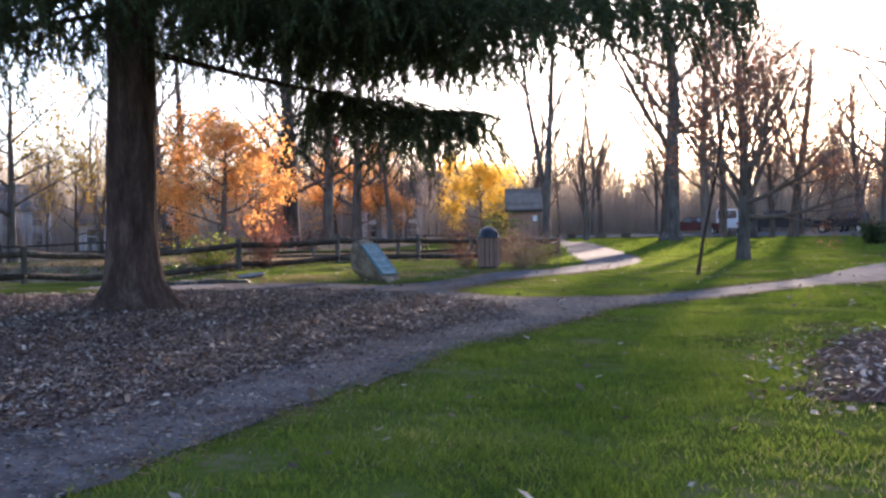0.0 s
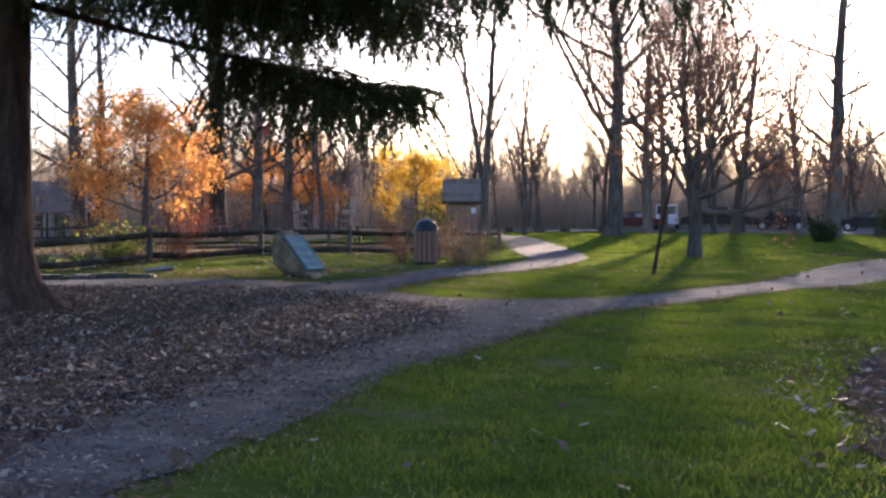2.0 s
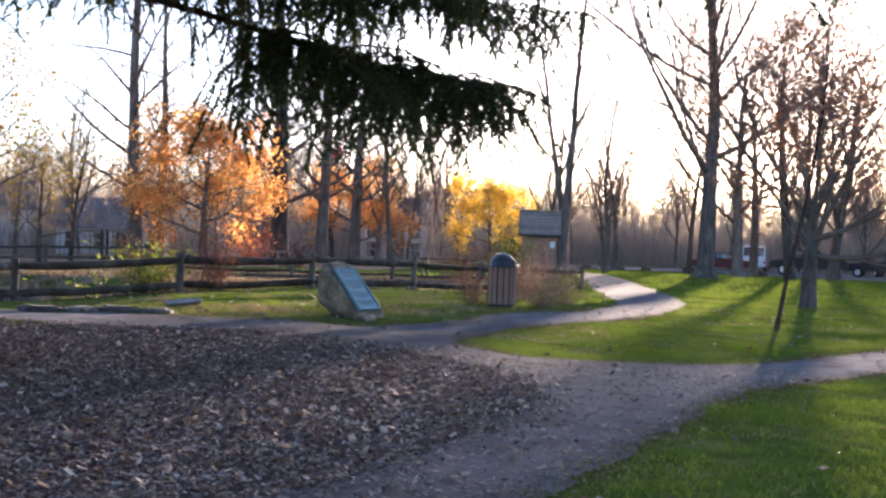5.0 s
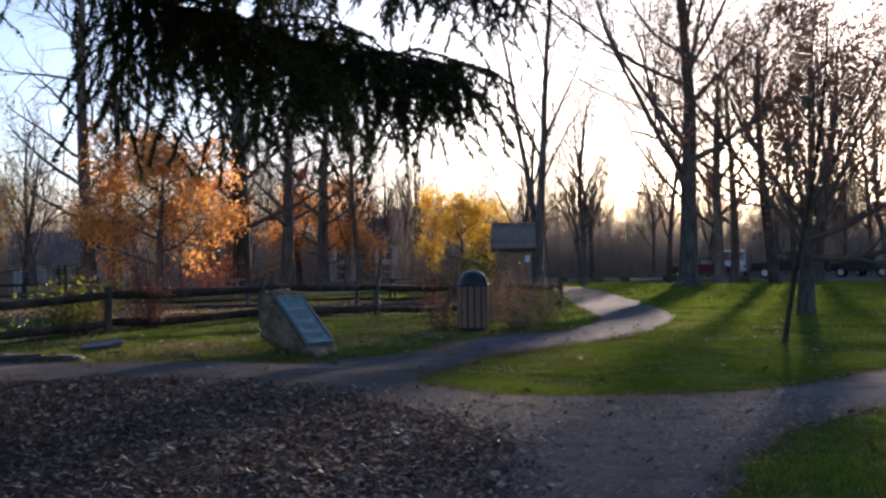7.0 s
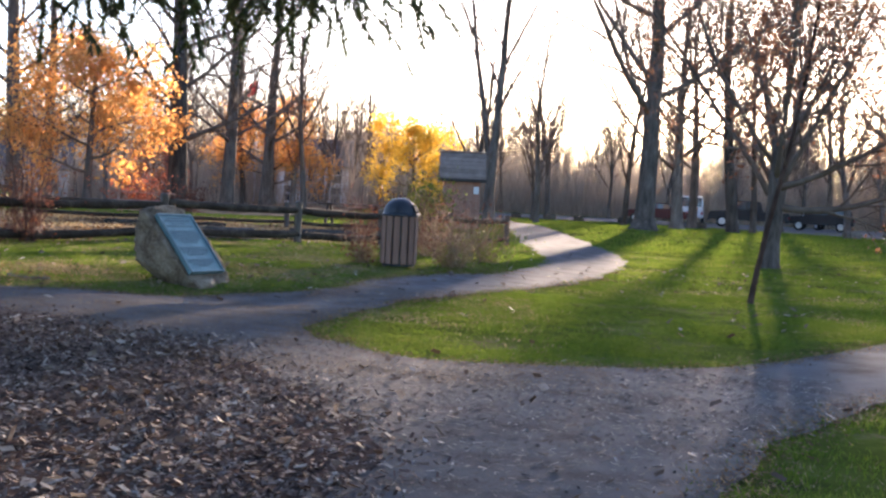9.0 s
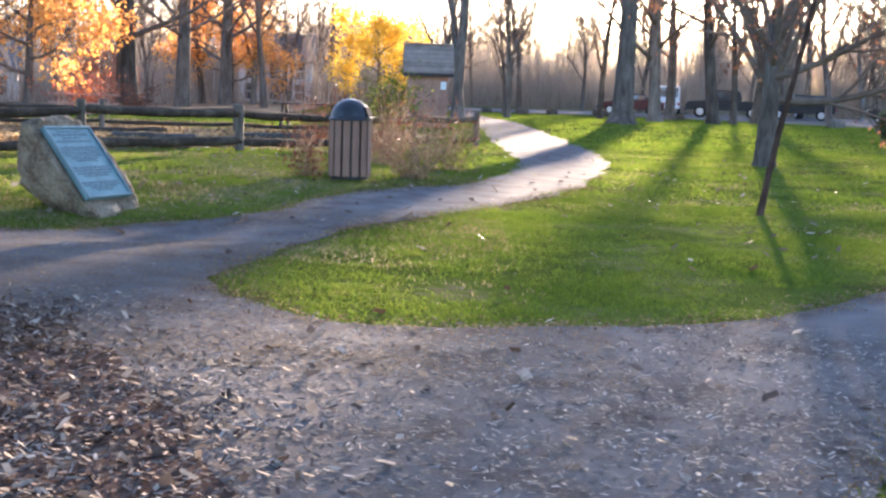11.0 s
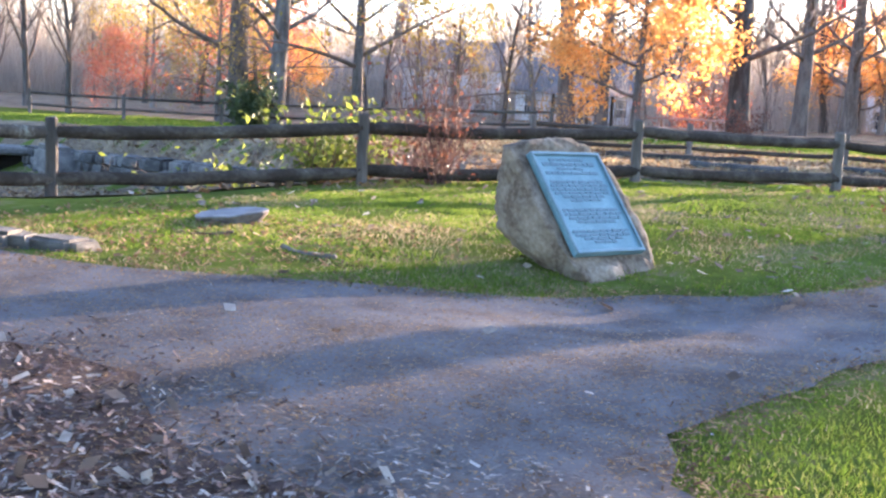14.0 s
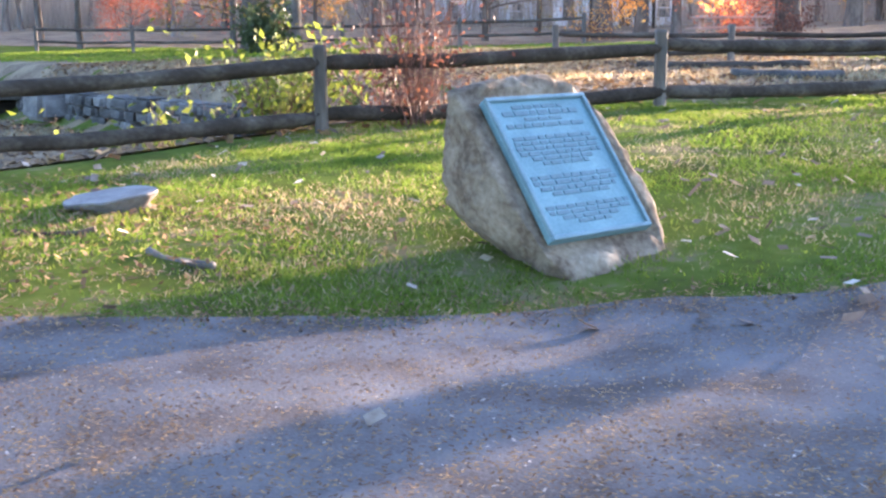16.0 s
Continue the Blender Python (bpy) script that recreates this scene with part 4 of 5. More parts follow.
# ---- memorial boulder ----
def boulder():
    bl = Vector((-1.62, 29.70, 0.12))
    u = Vector((0.342, 0.94, -0.013)).normalized()
    v = Vector((-0.58, 0.231, 0.781))
    v = (v - u * v.dot(u)).normalized()
    n = u.cross(v).normalized()
    base = Vector((-1.7, 30.0, gz(-1.7, 30.0)))
    thing = root("memorial_boulder", Matrix.Translation(base), "tan granite boulder bearing a bronze memorial plaque beside the path", "memorial stone")
    rim = [(-0.05, -0.10), (0.12, -0.36), (0.42, -0.43), (0.80, -0.33), (0.93, 0.15), (0.92, 0.55), (0.82, 0.88), (0.56, 1.03), (0.2, 1.03), (-0.08, 0.93), (-0.13, 0.45)]
    pts = [bl + u * a + v * b for a, b in rim]
    flat = Vector((n.x, n.y, 0)).normalized()
    for a in (-0.10, 0.2, 0.6, 0.88):
        top = bl + u * a + v * 0.93
        pts.append(top - flat * 0.13 + Vector((0, 0, 0.02 + (0.10 if a == 0.6 else 0))))
        pts.append(top - flat * 0.22 + Vector((0, 0, -0.16)))
        pts.append(top - flat * 0.20 + Vector((0, 0, -0.58)))
    for a, rise in ((0.02, 0.06), (0.4, -0.1), (0.8, -0.14)):
        pts.append(bl + u * a - flat * 0.62 + Vector((0, 0, rise)))
    for a in (0.18, 0.45, 0.8):
        pts.append(bl + u * a - flat * 0.20 + Vector((0, 0, -0.34)))
    bm = bmesh.new()
    for p in pts:
        bm.verts.new(p - base)
    bmesh.ops.convex_hull(bm, input=bm.verts)
    loose = [w for w in bm.verts if not w.link_faces]
    bmesh.ops.delete(bm, geom=loose, context="VERTS")
    bmesh.ops.triangulate(bm, faces=bm.faces[:])
    for k in range(4):
        bmesh.ops.subdivide_edges(bm, edges=[e for e in bm.edges if e.calc_length() > 0.05], cuts=1, use_grid_fill=True)
        bmesh.ops.triangulate(bm, faces=[f for f in bm.faces if len(f.verts) > 3])
        if k < 2:
            bmesh.ops.smooth_vert(bm, verts=bm.verts[:], factor=0.18, use_axis_x=True, use_axis_y=True, use_axis_z=True)
    bm.normal_update()
    for w in bm.verts:
        p = w.co
        d = 0.035 * noise.noise(p * 2.6) + 0.035 * abs(noise.noise(p * 6 + Vector((3, 1, 4)))) + 0.016 * noise.noise(p * 18) + 0.006 * noise.noise(p * 45)
        depth = (p + base - bl).dot(n)
        a, b = (p + base - bl).dot(u), (p + base - bl).dot(v)
        if depth > -0.08 and -0.06 < a < 0.81 and -0.06 < b < 0.96:
            d = -0.02 + 0.2 * d
        w.co += w.normal * d
    part("stone", bm, M_BOULDER, thing, smooth=True)
    m = Matrix((u, v, n)).transposed().to_4x4()
    m.translation = bl - base + n * 0.012
    bm = bmesh.new()
    box(bm, (0.75, 0.89, 0.045), (0.375, 0.445, 0), bevel=0.006)
    plaque = part("plaque", bm, M_BRONZE, thing, "blue-green bronze plaque with rows of worn lettering")
    plaque.matrix_local = m
    for size, at in (((0.75, 0.026, 0.03), (0.375, 0.013, 0.03)), ((0.75, 0.026, 0.03), (0.375, 0.877, 0.03)), ((0.026, 0.838, 0.028), (0.013, 0.445, 0.03)), ((0.026, 0.838, 0.028), (0.737, 0.445, 0.03))):
        bm = bmesh.new()
        box(bm, size, at, bevel=0.005)
        part("frame", bm, M_BRONZE_RIM, plaque)
    rng = random.Random(9)
    rows = [(0.825, 0.40, 0.022), (0.785, 0.58, 0.030), (0.745, 0.30, 0.020), (0.705, 0.60, 0.024), (0.625, 0.60, 0.022), (0.592, 0.62, 0.022), (0.559, 0.62, 0.022), (0.526, 0.60, 0.022), (0.493, 0.46, 0.022), (0.462, 0.34, 0.020),
            (0.375, 0.62, 0.024), (0.340, 0.62, 0.024), (0.305, 0.56, 0.024), (0.272, 0.42, 0.022), (0.190, 0.62, 0.022), (0.158, 0.60, 0.022), (0.126, 0.44, 0.022), (0.096, 0.24, 0.020)]
    for y, wide, tall in rows:
        bm = bmesh.new()
        x, end = 0.375 - wide / 2, 0.375 + wide / 2
        while x < end - 0.02:
            w = min(rng.uniform(0.035, 0.11), end - x)
            box(bm, (w, tall, 0.005), (x + w / 2, y, 0.0245))
            x += w + 0.014
        part("text_line", bm, M_LETTER, plaque)


boulder()


# ---- litter bin ----
def litter_bin(x, y, size):
    thing = root("litter_bin", Matrix.Translation((x, y, gz(x, y))) @ Matrix.Scale(size, 4), "brown slatted litter bin with a glossy black dome lid", "litter bin")
    bm = bmesh.new()
    bmesh.ops.create_cone(bm, segments=24, radius1=0.262, radius2=0.262, depth=0.82, cap_ends=True, matrix=Matrix.Translation((0, 0, 0.47)))
    part("liner", bm, M_DARKPLASTIC, thing, smooth=False)
    slat = bmesh.new()
    box(slat, (0.032, 0.102, 0.80), (0, 0, 0), bevel=0.008)
    me = bpy.data.meshes.new("slat")
    slat.to_mesh(me)
    slat.free()
    me.materials.append(M_SLAT)
    for k in range(14):
        ob = child("slat", me, thing)
        w = 2 * math.pi * (k + 0.3) / 14
        ob.matrix_local = Matrix.Translation((math.cos(w) * 0.292, math.sin(w) * 0.292, 0.47)) @ Matrix.Rotation(w, 4, "Z")
    for z, r, h in ((0.885, 0.318, 0.035), (0.05, 0.27, 0.05)):
        bm = bmesh.new()
        bmesh.ops.create_cone(bm, segments=28, radius1=r, radius2=r, depth=h, cap_ends=True, matrix=Matrix.Translation((0, 0, z)))
        bmesh.ops.bevel(bm, geom=[e for e in bm.edges if abs(e.calc_face_angle(0)) > 1], offset=0.008, segments=1, affect="EDGES")
        part("rim" if z > 0.5 else "foot", bm, M_DARKPLASTIC, thing)
    bm = bmesh.new()
    bmesh.ops.create_uvsphere(bm, u_segments=28, v_segments=18, radius=0.29, matrix=Matrix.Diagonal((1, 1, 0.98, 1)))
    bmesh.ops.bisect_plane(bm, geom=bm.verts[:] + bm.edges[:] + bm.faces[:], plane_co=(0, 0, 0), plane_no=(0, 0, 1), clear_inner=True)
    bmesh.ops.translate(bm, verts=bm.verts[:], vec=(0, 0, 0.90))
    lid = part("dome_lid", bm, M_DARKPLASTIC, thing, "glossy black dome lid", True)
    # A matt black block stands in for the shade inside the lid's opening.
    bm = bmesh.new()
    box(bm, (0.05, 0.24, 0.15), (0, 0, 0), bevel=0.02)
    opening_shade = part("opening_shade", bm, M_TYRE, lid)
    opening_shade.matrix_local = Matrix.Rotation(radians(-12), 4, "Z") @ Matrix.Translation((0.255, 0, 1.0)) @ Matrix.Rotation(radians(-24), 4, "Y")
    bm = bmesh.new()
    box(bm, (0.03, 0.34, 0.03), (0, 0, 0), bevel=0.01)
    lip = part("opening_edge", bm, M_DARKPLASTIC, lid)
    lip.matrix_local = Matrix.Rotation(radians(-12), 4, "Z") @ Matrix.Translation((0.305, 0, 0.915))


litter_bin(0.64, 34.4, 0.95)


# ---- kiosk ----
def kiosk(x, y, turn):
    thing = root("notice_kiosk", Matrix.Translation((x, y, gz(x, y))) @ Matrix.Rotation(radians(turn), 4, "Z"), "small red-brown wooden kiosk with a shingled gable roof", "kiosk")
    for i in range(9):
        bm = bmesh.new()
        box(bm, (0.145, 0.03, 1.85), (-0.6 + 0.15 * i, -0.45, 0.95), bevel=0.005)
        part("board", bm, M_REDWOOD, thing)
    for sx in (-0.66, 0.66):
        bm = bmesh.new()
        box(bm, (0.03, 0.9, 1.85), (sx, 0.0, 0.95), bevel=0.005)
        part("side_wall", bm, M_REDWOOD, thing)
        bm = bmesh.new()
        for a, b in (((sx, -0.46, 1.85), (sx, 0.46, 1.85)),):
            vs = [bm.verts.new(p) for p in ((sx - 0.015, -0.46, 1.85), (sx - 0.015, 0.46, 1.85), (sx - 0.015, 0, 2.75), (sx + 0.015, -0.46, 1.85), (sx + 0.015, 0.46, 1.85), (sx + 0.015, 0, 2.75))]
            for f in ((0, 1, 2), (5, 4, 3), (0, 3, 4, 1), (1, 4, 5, 2), (2, 5, 3, 0)):
                bm.faces.new([vs[k] for k in f])
        part("gable", bm, M_REDWOOD, thing)
    for side in (-1, 1):
        for r in range(7):
            f = r / 7
            bm = bmesh.new()
            y0, z0 = side * (0.62 - 0.62 * f), 1.78 + 1.02 * f
            box(bm, (1.72, 0.24, 0.03), (0, y0 - side * 0.04, z0 + 0.09), Matrix.Rotation(side * radians(-54), 4, "X"), 0.006)
            part("shingle_course", bm, M_SHINGLE, thing)
    bm = bmesh.new()
    box(bm, (1.74, 0.12, 0.05), (0, 0, 2.86), bevel=0.01)
    part("ridge_cap", bm, M_SHINGLE, thing)
    bm = bmesh.new()
    box(bm, (1.72, 0.04, 0.12), (0, -0.66, 1.8), bevel=0.008)
    part("fascia", bm, M_DARKWOOD, thing)
    bm = bmesh.new()
    box(bm, (0.2, 0.02, 0.26), (0.52, -0.48, 1.45), bevel=0.004)
    part("sign", bm, M_SIGN, thing, "small pale notice")


kiosk(1.25, 60, 4)


# ---- vehicles ----
def slab(bm, profile, half):
    """A body of that side profile (x, z), as wide as 2 * half, a little narrower at its top."""
    top = max(z for _, z in profile)
    low = min(z for _, z in profile)
    rows = []
    for s in (-1, 1):
        rows.append([bm.verts.new((x, s * half * (1 - 0.10 * max(0, (z - low) / (top - low) - 0.4)), z)) for x, z in profile])
    n = len(profile)
    for i in range(n):
        j = (i + 1) % n
        bm.faces.new((rows[0][i], rows[0][j], rows[1][j], rows[1][i]))
    bm.faces.new(rows[0][::-1])
    bm.faces.new(rows[1])
    bmesh.ops.recalc_face_normals(bm, faces=bm.faces[:])
    bmesh.ops.bevel(bm, geom=[e for e in bm.edges if e.calc_face_angle(0) > 0.35], offset=0.04, segments=2, affect="EDGES")


SHAPES = {
    "sedan": ([(-2.2, 0.35), (-2.25, 0.75), (-2.1, 0.9), (-1.2, 0.95), (1.0, 0.95), (2.05, 0.82), (2.2, 0.65), (2.2, 0.35)], [(-1.45, 0.93), (-0.75, 1.4), (0.45, 1.42), (1.2, 0.93)], 0.86, 0.32, 1.35),
    "pickup": ([(-2.7, 0.5), (-2.72, 1.12), (-0.9, 1.16), (1.1, 1.16), (2.5, 1.06), (2.66, 0.85), (2.66, 0.5)], [(-1.0, 1.14), (-0.8, 1.82), (0.65, 1.84), (1.25, 1.14)], 0.95, 0.39, 1.7),
    "suv": ([(-2.25, 0.45), (-2.3, 1.0), (-2.2, 1.08), (1.0, 1.08), (2.15, 0.98), (2.3, 0.75), (2.3, 0.45)], [(-2.15, 1.06), (-1.9, 1.66), (0.4, 1.7), (1.15, 1.06)], 0.92, 0.36, 1.4),
    "van": ([(-2.5, 0.45), (-2.55, 1.2), (1.7, 1.2), (2.4, 1.05), (2.5, 0.8), (2.5, 0.45)], [(-2.5, 1.18), (-2.45, 2.05), (1.0, 2.1), (1.75, 1.18)], 0.95, 0.36, 1.5),
}


def vehicle(shape, colour, x, y, turn, label, category):
    body, cabin, half, wheel_r, axle = SHAPES[shape]
    thing = root(category.replace(" ", "_"), Matrix.Translation((x, y, gz(x, y) + 0.06)) @ Matrix.Rotation(radians(turn), 4, "Z"), label, category, "parked vehicles")
    paint = M_CARPAINT[colour]
    bm = bmesh.new()
    slab(bm, body, half)
    part("body", bm, paint, thing)
    bm = bmesh.new()
    slab(bm, cabin, half - 0.06)
    cab = part("cabin", bm, paint, thing)
    xs = [p[0] for p in cabin]
    zlo, zhi = min(p[1] for p in cabin) + 0.08, max(p[1] for p in cabin) - 0.08
    for s in (-1, 1):
        for a, b in ((0.16, 0.48), (0.52, 0.84)):
            xa, xb = xs[0] + (xs[3] - xs[0]) * a, xs[0] + (xs[3] - xs[0]) * b
            bm = bmesh.new()
            box(bm, (xb - xa, 0.03, zhi - zlo), ((xa + xb) / 2, s * (half - 0.085), (zlo + zhi) / 2), Matrix.Rotation(s * 0.08, 4, "X"), 0.01)
            part("side_window", bm, M_GLASS, cab)
    for (xa, za), (xb, zb), nm in ((cabin[3], cabin[2], "windscreen"), (cabin[0], cabin[1], "rear_window")):
        bm = bmesh.new()
        long = math.hypot(xb - xa, zb - za)
        box(bm, (0.03, 2 * half - 0.34, long * 0.8), ((xa + xb) / 2, 0, (za + zb) / 2), Matrix.Rotation(math.atan2(xb - xa, zb - za), 4, "Y"), 0.01)
        part(nm, bm, M_GLASS, cab)
    for ax in (-axle, axle):
        for s in (-1, 1):
            bm = bmesh.new()
            turn_x = Matrix.Rotation(radians(90), 4, "X")
            bmesh.ops.create_cone(bm, segments=20, radius1=wheel_r, radius2=wheel_r, depth=0.22, cap_ends=True, matrix=turn_x)
            bmesh.ops.bevel(bm, geom=[e for e in bm.edges if e.calc_face_angle(0) > 1], offset=0.04, segments=1, affect="EDGES")
            w = part("wheel", bm, M_TYRE, thing)
            w.matrix_local = Matrix.Translation((ax, s * (half - 0.08), wheel_r))
            bm = bmesh.new()
            bmesh.ops.create_cone(bm, segments=14, radius1=wheel_r * 0.6, radius2=wheel_r * 0.5, depth=0.24, cap_ends=True, matrix=turn_x)
            part("rim", bm, M_METAL, w)
    for s in (-1, 1):
        bm = bmesh.new()
        box(bm, (0.06, 0.3, 0.14), (max(p[0] for p in body) - 0.03, s * (half - 0.24), 0.75), bevel=0.02)
        part("headlight", bm, M_LAMP, thing)
        bm = bmesh.new()
        box(bm, (0.06, 0.16, 0.2), (min(p[0] for p in body) + 0.03, s * (half - 0.14), 0.8), bevel=0.02)
        part("tail_light", bm, M_REDCLOTH, thing)
    bm = bmesh.new()
    box(bm, (0.12, 2 * half - 0.1, 0.16), (max(p[0] for p in body), 0, 0.48), bevel=0.03)
    part("bumper", bm, M_DARKPLASTIC, thing)


vehicle("sedan", "maroon", 14.3, 100.5, 172, "dark maroon sedan parked in the lot", "car")
vehicle("pickup", "black", 20.6, 99.5, 165, "black pickup truck parked in the lot", "pickup truck")
vehicle("van", "white", 18.3, 109, 80, "white van parked behind darker cars", "van")
vehicle("suv", "black", 26.0, 101, 160, "black utility vehicle parked in the lot", "car")
vehicle("suv", "white", 27.6, 107, 100, "white utility vehicle parked beyond darker cars", "car")
vehicle("sedan", "black", 31.5, 97, 150, "black sedan parked in the lot", "car")


# ---- far houses ----
def house(x, y, turn, wide, deep, tall, wall, label, windows=3, storeys=2):
    thing = root("house", Matrix.Translation((x, y, gz(x, y) - 0.1)) @ Matrix.Rotation(radians(turn), 4, "Z"), label, "house", "houses beyond the woods")
    bm = bmesh.new()
    box(bm, (wide, deep, tall), (0, 0, tall / 2))
    part("wall", bm, wall, thing)
    rise = deep * 0.36
    bm = bmesh.new()
    prof = [(-deep / 2 - 0.4, tall - 0.15), (0, tall + rise), (deep / 2 + 0.4, tall - 0.15), (deep / 2 + 0.4, tall + 0.05), (0, tall + rise + 0.22), (-deep / 2 - 0.4, tall + 0.05)]
    rows = [[bm.verts.new((s * (wide / 2 + 0.35), py, pz)) for py, pz in prof] for s in (-1, 1)]
    for i in range(6):
        j = (i + 1) % 6
        bm.faces.new((rows[0][i], rows[0][j], rows[1][j], rows[1][i]))
    bm.faces.new(rows[0][::-1])
    bm.faces.new(rows[1])
    bmesh.ops.recalc_face_normals(bm, faces=bm.faces[:])
    roof = part("roof", bm, M_ROOF, thing)
    for s in (-1, 1):
        bm = bmesh.new()
        vs = [bm.verts.new((s * (wide / 2 - 0.05), py, pz)) for py, pz in ((-deep / 2, tall), (deep / 2, tall), (0, tall + rise))]
        bm.faces.new(vs)
        ext = bmesh.ops.extrude_face_region(bm, geom=bm.faces[:])
        bmesh.ops.translate(bm, verts=[g for g in ext["geom"] if isinstance(g, bmesh.types.BMVert)], vec=(s * 0.05, 0, 0))
        bmesh.ops.recalc_face_normals(bm, faces=bm.faces[:])
        part("gable", bm, wall, thing)
    bm = bmesh.new()
    box(bm, (0.7, 0.7, 1.5), (wide * 0.28, 0.5, tall + rise * 0.8), bevel=0.03)
    part("chimney", bm, M_REDWOOD, roof)
    for st in range(storeys):
        for k in range(windows):
            wx = (k + 0.5) / windows * wide - wide / 2
            wz = tall * (st + 0.55) / storeys
            bm = bmesh.new()
            box(bm, (1.05, 0.10, 1.45), (wx, -deep / 2 - 0.03, wz), bevel=0.02)
            fr = part("window", bm, M_TRIMPAINT, thing)
            for s in (-1, 1):
                bm = bmesh.new()
                box(bm, (0.78, 0.03, 0.56), (wx, -deep / 2 - 0.09, wz + s * 0.32))
                part("pane", bm, M_GLASS, fr)
    bm = bmesh.new()
    box(bm, (0.95, 0.08, 2.0), (wide * 0.08, -deep / 2 - 0.04, 1.0), bevel=0.02)
    part("door", bm, M_DARKWOOD, thing)


house(-46.5, 110, 24, 7.5, 6, 3.7, M_WHITEWALL, "white two-storey house behind bare trees")
house(-33, 104.5, 18, 8.5, 6, 2.3, M_WHITEWALL, "long low white house behind bare trees", 4, 1)
house(-11.6, 114.5, 6, 5.6, 5.5, 3.2, M_WHITEWALL, "white house with a grey roof behind bare trees")
house(-9.6, 152, -4, 6.5, 7, 5.2, M_GREYWALL, "grey house with a steep roof behind bare trees")
house(-58, 114, 20, 9, 6, 2.4, M_GREYWALL, "low grey house beyond orange trees", 3, 1)
house(-78, 128, 34, 11, 8, 4.6, M_WHITEWALL, "pale two-storey house behind the woods")


def shelter(x, y, turn):
    thing = root("picnic_shelter", Matrix.Translation((x, y, gz(x, y))) @ Matrix.Rotation(radians(turn), 4, "Z"), "open picnic shelter with a low brown roof", "shelter")
    for sx in (-1.6, 1.6):
        for sy in (-1.3, 1.3):
            bm = bmesh.new()
            box(bm, (0.18, 0.18, 2.0), (sx, sy, 1.0), bevel=0.02)
            part("post", bm, M_DARKWOOD, thing)
    bm = bmesh.new()
    vs = [bm.verts.new(p) for p in ((-2.2, -1.9, 1.95), (2.2, -1.9, 1.95), (2.2, 1.9, 1.95), (-2.2, 1.9, 1.95), (-1.2, 0, 3.0), (1.2, 0, 3.0))]
    for f in ((0, 1, 5, 4), (1, 2, 5), (2, 3, 4, 5), (3, 0, 4), (3, 2, 1, 0)):
        bm.faces.new([vs[k] for k in f])
    part("roof", bm, M_SHINGLE, thing)


shelter(-27.5, 92, 12)


def bench(x, y, turn, mat, label, long=1.9):
    thing = root("picnic_table", Matrix.Translation((x, y, gz(x, y))) @ Matrix.Rotation(radians(turn), 4, "Z"), label, "picnic table")
    for k in range(5):
        bm = bmesh.new()
        box(bm, (long, 0.14, 0.045), (0, -0.3 + 0.15 * k, 0.74), bevel=0.008)
        part("top_board", bm, mat, thing)
    for s in (-1, 1):
        bm = bmesh.new()
        box(bm, (long, 0.26, 0.045), (0, s * 0.72, 0.44), bevel=0.008)
        part("seat", bm, mat, thing)
        for t in (-1, 1):
            bm = bmesh.new()
            box(bm, (0.08, 0.1, 0.86), (s * long * 0.36, t * 0.36, 0.38), Matrix.Rotation(t * 0.5, 4, "X"), 0.008)
            part("leg", bm, mat, thing)
        bm = bmesh.new()
        box(bm, (0.07, 1.6, 0.1), (s * long * 0.36, 0, 0.39), bevel=0.008)
        part("crossbar", bm, mat, thing)


bench(-10.6, 60, 10, M_REDWOOD, "red-brown picnic table beyond the fence", 2.3)
bench(-2.2, 54.5, -6, M_DARKWOOD, "dark weathered picnic table beyond the fence", 2.1)


def flagpole(x, y):
    thing = root("flagpole", Matrix.Translation((x, y, gz(x, y))), "pale metal flagpole with a furled red flag", "flagpole")
    v, f = [], []
    tube(v, f, [Vector((0, 0, 0)), Vector((0, 0, 5)), Vector((0, 0, 9.6))], [0.10, 0.08, 0.05], 10)
    child("pole", mesh_from("pole", v, f, M_METAL, True), thing)
    bm = bmesh.new()
    bmesh.ops.create_uvsphere(bm, u_segments=10, v_segments=8, radius=0.1, matrix=Matrix.Translation((0, 0, 9.65)))
    part("finial", bm, M_METAL, thing, smooth=True)
    bm = bmesh.new()
    bmesh.ops.create_grid(bm, x_segments=8, y_segments=6, size=0.5)
    for w in bm.verts:
        x0, y0 = w.co.x + 0.5, w.co.y
        w.co = Vector((-0.12 - x0 * 0.7, 0.12 * math.sin(x0 * 9), 8.9 + y0 * 1.0 - x0 * 0.5))
    ext = bmesh.ops.extrude_face_region(bm, geom=bm.faces[:])
    bmesh.ops.translate(bm, verts=[g for g in ext["geom"] if isinstance(g, bmesh.types.BMVert)], vec=(0, 0.012, 0))
    part("flag", bm, M_REDCLOTH, thing, "red flag hanging slack")


flagpole(-15.3, 108)


# ---- stones, stump, logs ----
def stone_mesh(seed, rough=0.18):
    bm = bmesh.new()
    bmesh.ops.create_cube(bm, size=1)
    bmesh.ops.bevel(bm, geom=bm.edges[:], offset=0.16, segments=2, affect="EDGES")
    for v in bm.verts:
        v.co += v.co.normalized() * rough * noise.noise(v.co * 1.7 + Vector((seed * 3.3, 0, 0)))
    me = bpy.data.meshes.new("stone")
    bm.to_mesh(me)
    bm.free()
    me.materials.append(M_STONE)
    return me


